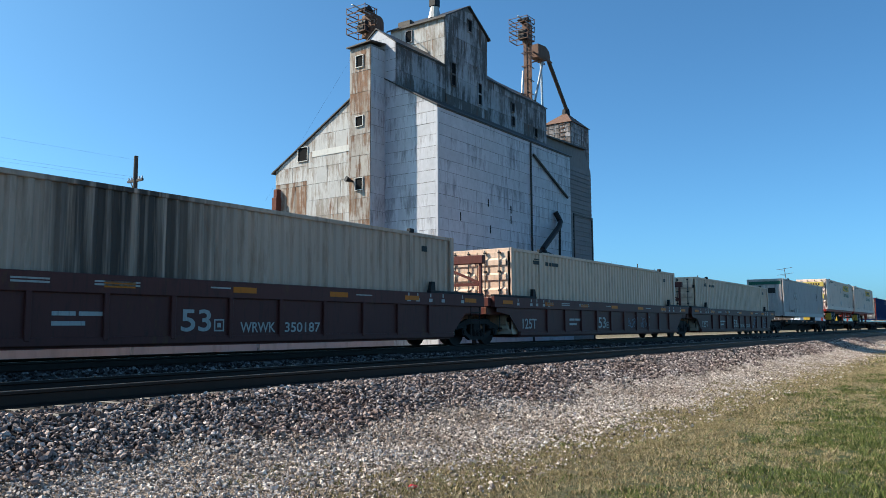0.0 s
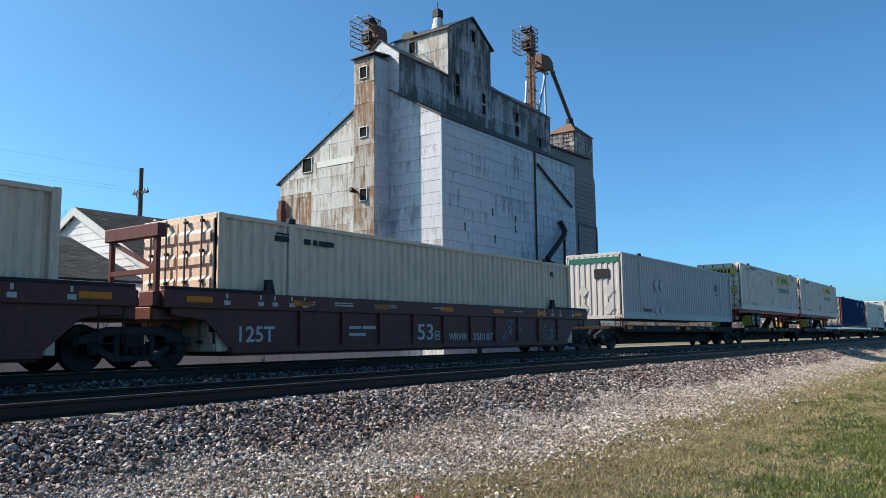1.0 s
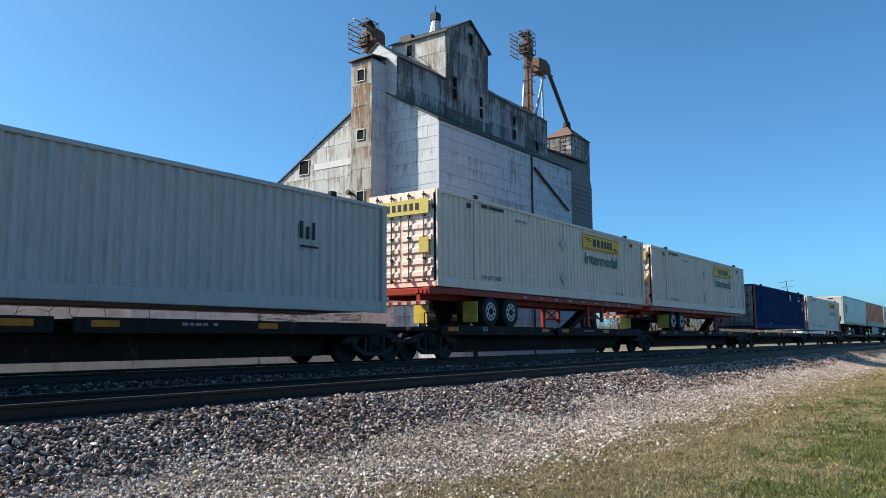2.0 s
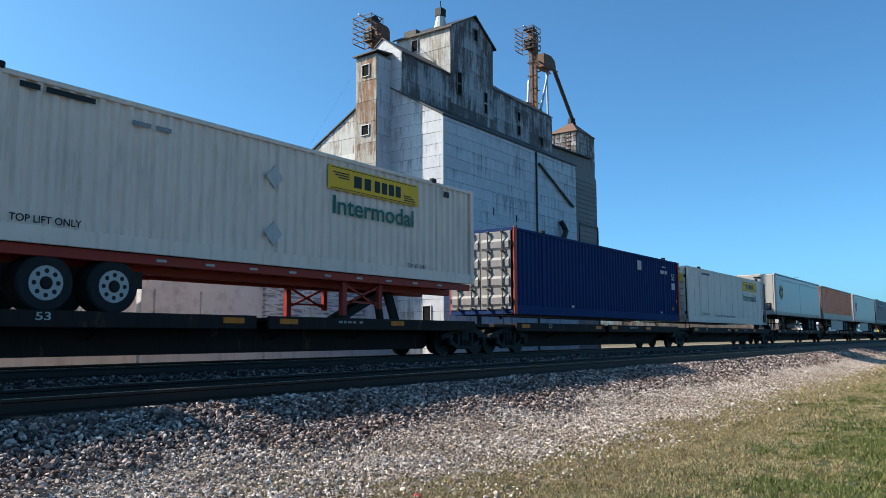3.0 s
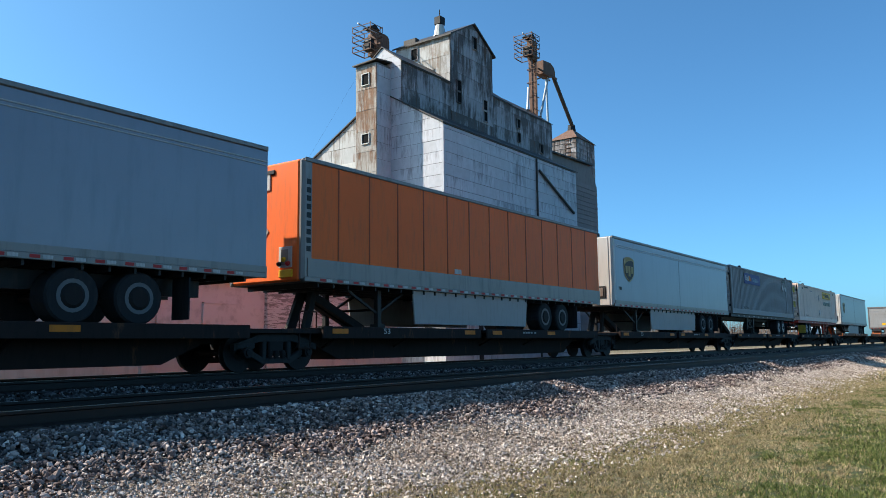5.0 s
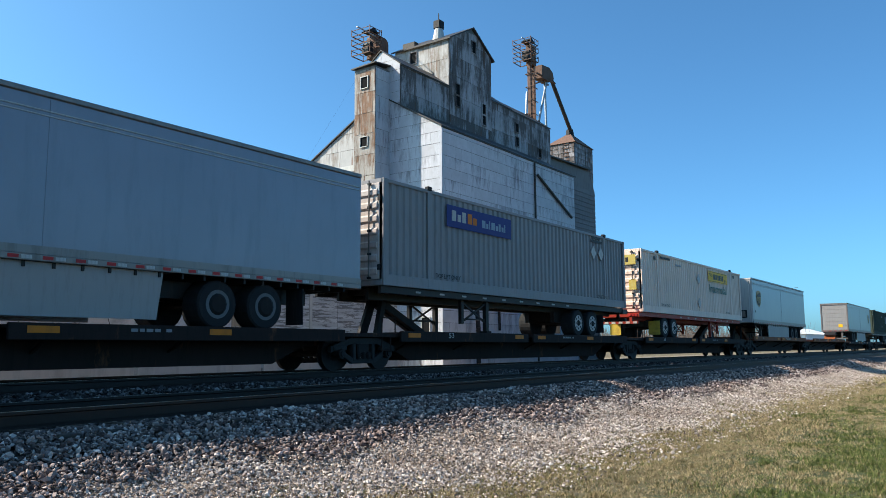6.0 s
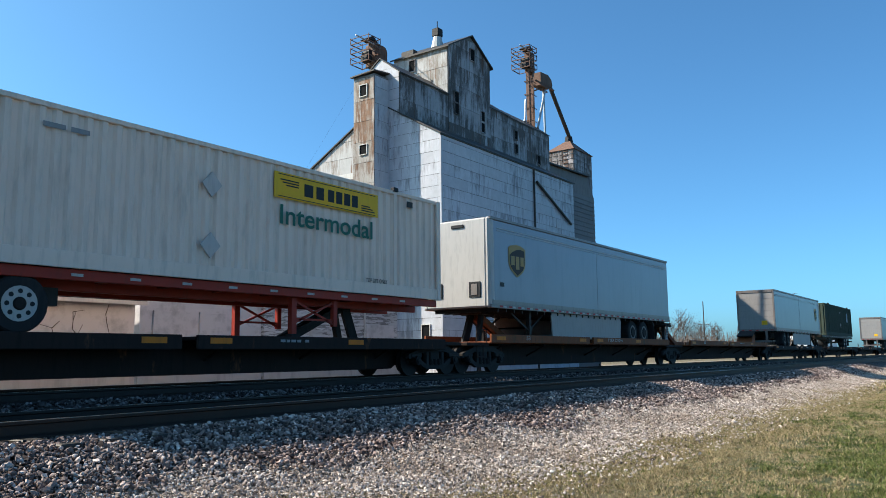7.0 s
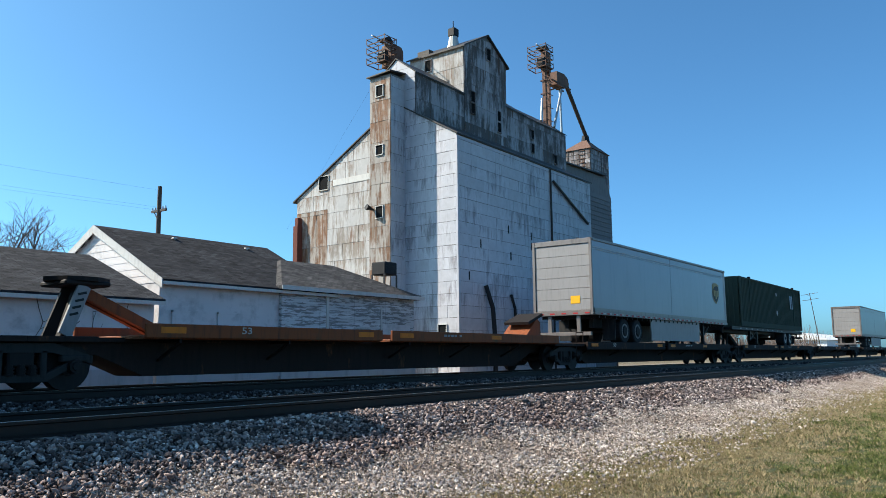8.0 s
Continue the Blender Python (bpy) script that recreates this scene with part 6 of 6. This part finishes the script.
    part("step", Build().box(L - 1.0, L - 0.5, -1.47, -1.45, 0.5, 0.52).box(L - 1.0, L - 0.5, -1.47, -1.45, 0.75, 0.77).box(L - 1.0, L - 0.98, -1.47, -1.45, 0.5, 1.2).box(L - 0.52, L - 0.5, -1.47, -1.45, 0.5, 1.2).box(L - 0.98, L - 0.52, -1.47, -1.45, 1.0, 1.02), M_STEEL, t)
    return t


# loads: left ends at the start, from the front of the train backwards
LOADS = {"A": 2.96, "B": 22.52, "C": 42.03, "D": 63.13, "E": 81.6, "F": 98.8, "G": 117.4, "H": 134.8, "I": 153.85, "J": 171.14, "K": 188.72, "L": 205.74, "M": 223.85, "N": 242.74, "O": 280.58, "P": 299.4, "Q": 339.0}
LEN = 16.15


def mid(a, b):
    return (LOADS[a] + LEN + LOADS[b]) / 2


G_AB, G_BC, G_CD = mid("A", "B"), mid("B", "C"), mid("C", "D")
for (xa, xb), marks in (((G_AB - 19.55, G_AB), ("WRWK",)), ((G_AB, G_BC), ("125T", "tag")), ((G_BC, G_CD - 1.2), ("125T", "WRWK", "tag"))):
    wc = well_car(xa, xb, "brown well car with ribbed sides and white lettering", marks)
    rail_truck(wc, xb - xa if xb < G_CD - 2 else xb - xa - 0.3)

cA = container(LOADS["A"], 0.32, 3.21, M_CREAM, "grubby off-white container with dark soot streaks, in a well car")
cB = container(LOADS["B"], 0.32, 3.21, M_OFFWHITE, "off-white ribbed container in a well car")
cC = container(LOADS["C"], 0.32, 3.21, M_OFFWHITE, "off-white ribbed container in a well car")
for c in (cB, cC, cA):
    if c is not cA:
        bars([(0, 0, 0.55, 0.13), (0.05, 0.16, 0.4, 0.04)], 1.55, -1.30, 2.75, M_INK, c)
        bars([(0, 0, 0.22, 0.13), (0.3, 0, 0.14, 0.13), (0.5, 0, 0.5, 0.13)], 2.45, -1.30, 2.75, M_INK, c)
    bars([(0, 0, 0.25, 0.16)], 14.6, -1.30, 2.7, M_INK, c)
cD = container(LOADS["D"], 1.29, 4.14, M_PALE, "pale grey-white ribbed container with green end band on a spine car", end="ribs")
part("end_band", Build().box(-0.045, -0.032, -1.15, 1.15, 3.72, 3.95), M_GREENINK, cD, "green band")
part("end_hatch", Build().box(-0.07, -0.03, -0.75, -0.05, 3.05, 3.45, 0.01), M_INK, cD)
for px, pz in ((3.9, 2.9), (4.6, 2.9), (3.9, 1.7), (4.6, 1.7)):
    part("placard", Build().prism([(px, pz + 0.28), (px - 0.25, pz), (px, pz - 0.28), (px + 0.25, pz)], -1.345, -1.312, "y"), M_NOSE, cD, "white diamond placard")
for py, pz in ((-0.7, 2.5), (0.5, 2.5), (-0.7, 1.75), (0.5, 1.75)):
    part("placard", Build().prism([(py, pz + 0.28), (py - 0.25, pz), (py, pz - 0.28), (py + 0.25, pz)], -0.05, -0.035, "x"), M_NOSE, cD, "white diamond placard")
bars([(0, 0, 0.1, 0.42), (0.2, 0, 0.1, 0.3), (0.4, 0, 0.1, 0.42), (0, -0.2, 0.6, 0.05)], 13.0, -1.31, 2.95, M_INK, cD)
bars([(0, 0, 0.5, 0.12), (0.6, 0, 0.4, 0.12)], 2.3, -1.31, 1.65, M_INK, cD)


def plaque_container(key, on_chassis=True):
    zb = 2.13 if on_chassis else 1.29
    c = container(LOADS[key], zb, zb + 2.87, M_WHITE, "white ribbed container with yellow sign panel, on a red chassis", steps=7)
    if on_chassis:
        chassis(LOADS[key], zb, M_RED, "red skeletal container chassis on a spine car")
    yellow_plaque(9.75, -1.318, zb + 2.02, 3.6, 0.60, c)
    lettering("Intermodal", 0.46, 3.2, 9.95, -1.318, zb + 1.42, M_GREENINK, c)
    lettering("TOP LIFT ONLY", 0.13, 1.25, 2.35, -1.318, zb + 0.34, M_INK, c)
    lettering("TOP LIFT ONLY", 0.11, 0.85, 12.9, -1.318, zb + 0.30, M_INK, c)
    bars([(0, 0, 0.35, 0.1), (0.45, 0, 0.9, 0.1)], 2.4, -1.318, zb + 2.62, M_INK, c)
    bars([(0, 0, 0.4, 0.09), (0.5, 0, 0.35, 0.09)], 4.5, -1.318, zb + 2.42, M_GREY, c)
    bars([(0, 0, 0.25, 0.16)], 1.55, -1.318, zb + 2.5, M_INK, c)
    bars([(0, 0, 0.25, 0.16)], 14.6, -1.318, zb + 2.5, M_INK, c)
    for pz in (2.0, 0.72):
        part("placard_holder", Build().prism([(8.05, zb + pz + 0.27), (7.80, zb + pz), (8.05, zb + pz - 0.27), (8.30, zb + pz)], -1.345, -1.312, "y"), M_PALE, c)
    part("door_sign", Build().box(-0.145, -0.135, -1.1, 1.1, zb + 2.15, zb + 2.6).box(-0.145, -0.135, -1.1, -0.75, zb + 1.0, zb + 1.45), M_FADED, c, "faded yellow sign on the doors")
    bars_end = Build()
    for k in range(7):
        bars_end.box(-0.15, -0.145, -0.75 + k * 0.22, -0.62 + k * 0.22, zb + 2.27, zb + 2.48)
    part("marking", bars_end, M_INK, c)
    return c


cE, cF, cM = plaque_container("E"), plaque_container("F"), plaque_container("M")

cG = container(LOADS["G"], 1.29, 4.2, M_BLUE, "dark blue ribbed container with red end frame, on a spine car", frame_mat=M_REDBAND, door_mat=M_GREY, steps=4)
part("notice", Build().box(10.75, 11.22, -1.322, -1.312, 3.5, 3.92), M_INKW, cG, "white square notice")
lettering("53", 0.32, 0.42, 15.05, -1.318, 3.25, M_INKW, cG)
part("notice", Build().box(15.05, 15.5, -1.322, -1.312, 2.8, 3.12), M_INKW, cG)
bars([(0, 0, 0.85, 0.16), (0.2, 0.3, 0.5, 0.06)], 13.6, -1.316, 3.5, M_INKW, cG)
bars([(0, 0, 0.2, 0.08)], 4.2, -1.316, 1.62, M_INKW, cG)
bars([(0, 0, 0.2, 0.08)], 13.5, -1.316, 1.62, M_INKW, cG)
part("notice", Build().box(15.1, 15.24, -1.322, -1.312, 1.8, 1.95).box(15.6, 15.72, -1.322, -1.312, 2.2, 2.3), M_AMBER, cG)

cH = container(LOADS["H"], 1.28, 4.16, M_REEFER, "smooth white refrigerated container with yellow sign panel", L=15.0, smooth_side=True, steps=7, posts=(1.95, 13.75))
yellow_plaque(10.3, -1.318, 3.35, 3.3, 0.58, cH)
lettering("Intermodal", 0.44, 2.95, 10.45, -1.318, 2.72, M_GREENINK, cH)
lettering("TOP LIFT ONLY", 0.14, 1.25, 2.3, -1.318, 1.66, M_INK, cH)
lettering("30 Pallets 48\"x40\" Refrigerated Container", 0.15, 3.9, 4.7, -1.318, 1.6, M_INK, cH)
bars([(0, 0, 0.35, 0.1), (0.45, 0, 0.9, 0.1)], 2.4, -1.318, 3.85, M_INK, cH)
part("door_sign", Build().box(-0.145, -0.135, -1.1, 0.9, 3.35, 3.75).box(-0.145, -0.135, -0.95, -0.6, 2.4, 2.8), M_YELLOW, cH)
cage = part("genset_frame", Build().box(16.0, 16.12, -1.3, -1.18, 1.28, 4.1, 0.01).box(16.0, 16.12, 1.18, 1.3, 1.28, 4.1, 0.01).box(15.0, 16.1, -1.3, -1.2, 3.98, 4.1, 0.01).box(15.0, 16.1, -1.3, -1.2, 1.28, 1.44, 0.01).box(15.0, 16.1, -1.27, -1.22, 2.2, 2.26).box(15.0, 16.1, -1.27, -1.22, 3.1, 3.16).box(15.0, 16.1, 1.2, 1.3, 3.98, 4.1).box(15.0, 16.1, 1.2, 1.3, 1.28, 1.44), M_ALU, cH, "open grey end frame")
part("cooling_unit", Build().box(15.05, 15.4, -0.9, 0.9, 1.6, 3.2, 0.05), M_GREY, cH)

tI = trailer(LOADS["I"], M_TRAILER, "grey box trailer with shield emblem and white nose", skirt=None)
shield(1.15, -1.302, 3.12, 1.12, 1.1, tI)
lettering("53", 0.16, 0.3, 0.62, -1.302, 2.75, M_INK, tI)
far = Build()
for i in range(7):
    a = 3.6 + i * 0.95
    far.prism([(a, 2.04), (a + 0.9, 2.04), (a + 0.86, 1.2), (a + 0.45, 1.12), (a + 0.06, 1.2)], 1.15, 1.2, "y")
part("side_skirt", far, M_SKIRT, tI, "pale canvas skirt panels")
part("air_tank", Build().tube((9.6, -0.5, 1.35), (9.6, 0.1, 1.35), 0.2).tube((9.9, -0.7, 1.3), (9.9, -0.7, 1.7), 0.12, 0.08), M_NOSE, tI)
for key in ("K", "N"):
    tk = trailer(LOADS[key], M_TRAILER, "grey box trailer with shield emblem and side skirts")
    shield(1.15, -1.302, 3.12, 1.12, 1.1, tk)
    bars([(0, 0, 0.22, 0.14)], 0.62, -1.302, 2.75, M_INK, tk)
tJ = trailer(LOADS["J"], M_ORANGE, "orange box trailer with dark panel posts", ribs=True, panel_bands=False)
lb = Build()
for k in range(9):
    lb.box(0.06, 0.2, -1.312, -1.306, 2.75 + k * 0.2, 2.88 + k * 0.2)
part("marking", lb, M_INK, tJ)
part("wind_plate", Build().box(-0.09, -0.055, -0.2, 0.4, 4.3, 4.75, 0.02), M_NOSE, tJ)
part("placard", Build().prism([(0.1, 3.6), (-0.15, 3.3), (0.1, 3.0), (0.35, 3.3)], -0.08, -0.062, "x"), M_NOSE, tJ)
bars([(0, 0, 0.35, 0.14)], 6.1, -1.304, 2.62, M_INKW, tJ)

cL = container(LOADS["L"], 2.2, 5.07, M_GREY, "grey ribbed container with navy sign panel, on a dark chassis", steps=7, door_mat=M_PALE)
chassis(LOADS["L"], 2.2, M_DARKCH, "dark skeletal container chassis on a spine car", flip=True)
navy = part("sign_panel", Build().box(2.9 + 0.0, 6.6, -1.33, -1.316, 4.12, 4.78, 0.003), M_NAVY, cL, "navy panel with white and orange bars")
bars([(0.25, 0.2, 0.22, 0.32), (0.55, 0.2, 0.18, 0.22), (0.8, 0.2, 0.2, 0.32)], 2.9, -1.33, 4.12, M_INKW, navy)
bars([(1.1, 0.2, 0.24, 0.32), (1.4, 0.2, 0.2, 0.22)], 2.9, -1.33, 4.12, M_AMBER, navy)
bars([(1.9, 0.18, 0.2, 0.24), (2.15, 0.18, 0.12, 0.16), (2.32, 0.18, 0.06, 0.26), (2.45, 0.18, 0.22, 0.24), (2.72, 0.18, 0.14, 0.16), (2.9, 0.18, 0.12, 0.24), (3.08, 0.18, 0.12, 0.16), (3.25, 0.18, 0.06, 0.26)], 2.9, -1.33, 4.12, M_SKYINK, navy)
for px in (13.0, 13.7):
    part("placard", Build().prism([(px, 4.58), (px - 0.24, 4.3), (px, 4.02), (px + 0.24, 4.3)], -1.345, -1.312, "y"), M_NOSE, cL, "white diamond placard")
lettering("TOP LIFT ONLY", 0.13, 1.25, 2.35, -1.318, 2.55, M_INK, cL)
lettering("TOP LIFT ONLY", 0.13, 1.15, 13.2, -1.318, 2.5, M_INK, cL)
bars([(0, 0, 1.1, 0.1), (0.1, 0.16, 0.8, 0.08)], 12.8, -1.316, 4.72, M_INK, cL)

tO = trailer(LOADS["O"], M_TRAILER, "grey box trailer seen from its pale roll-up rear door", nose_left=False)
shield(14.0, -1.302, 3.12, 1.0, 1.1, tO)
cP = container(LOADS["P"], 2.05, 4.95, M_GREEN, "dark green ribbed container on a dark chassis", L=14.6, end="ribs")
chassis(LOADS["P"], 2.05, M_DARKCH, "dark skeletal chassis under the green container", L=14.6, flip=True)
bars([(0, 0, 0.35, 0.9), (0.5, 0, 0.25, 0.9)], 11.5, -1.316, 3.5, M_SKYINK, cP)
part("placard", Build().box(7.9, 8.1, -1.322, -1.312, 4.2, 4.4).prism([(8.0, 3.3), (7.82, 3.1), (8.0, 2.9), (8.18, 3.1)], -1.322, -1.312, "y"), M_INKW, cP)
tQ = trailer(LOADS["Q"], M_TRAILER, "grey box trailer with pale roll-up rear door, far along the train", nose_left=False)

# platforms under them
cuts = {k: mid(*k) for k in ("DE", "EF", "FG", "GH", "HI", "IJ", "JK", "KL", "LM", "MN", "OP")}
D0 = LOADS["D"] - 1.15
NE, EO, PE, EQ = 259.7, 278.7, 317.6, 336.8
plat = [("D", D0, cuts["DE"] - 0.0, (), False), ("E", cuts["DE"], cuts["EF"], ((14.0, -1),), False), ("F", cuts["EF"], cuts["FG"], ((14.2, -1),), False), ("G", cuts["FG"], cuts["GH"], (), False),
        ("H", cuts["GH"], cuts["HI"], (), False), ("I", cuts["HI"], cuts["IJ"], ((2.0, 1),), False), ("J", cuts["IJ"], cuts["JK"], ((1.6, 1),), False), ("K", cuts["JK"], cuts["KL"], ((1.6, 1),), False),
        ("L", cuts["KL"], cuts["LM"], ((1.4, 1),), False), ("M", cuts["LM"], cuts["MN"], ((14.6, -1),), False), ("N", cuts["MN"], NE, ((2.0, 1),), True), ("empty", NE, EO, ((1.05, 1),), True),
        ("O", EO, cuts["OP"], ((15.5, -1),), False), ("P", cuts["OP"], PE, ((1.6, 1),), False), ("empty2", PE, EQ, (), False), ("Q", EQ, EQ + 18.5, ((15.5, -1),), False)]
double = {"DE", "FG", "HI", "MN", "OP"}
for i, (key, xa, xb, hitches, orange) in enumerate(plat):
    trucks = []
    if key == "D":
        trucks.append(xa + 0.1)
    if i and plat[i - 1][0] + key in double:
        xa += 0.15
        trucks.append(xa + 1.15)
    if i < len(plat) - 1 and key + plat[i + 1][0] in double:
        xb -= 0.15
        trucks.append(xb - 1.15)
    else:
        trucks.append(xb)
    lab = "empty orange-brown spine car platform with trailer hitches" if key.startswith("empty") else "dark brown spine car platform with amber reflectors"
    spine_car(xa, xb, lab, trucks, hitches, orange=orange, lip=0.22 if orange else 0.03, folded=(xb - xa - 0.9,) if key == "empty" else ())



def motions():
    for ob, x, y, z in MOVERS:
        walk(ob, [(t, pose(x - SPEED * t, y, z)) for t in (0.0, 4.0, 8.0)])


motions()
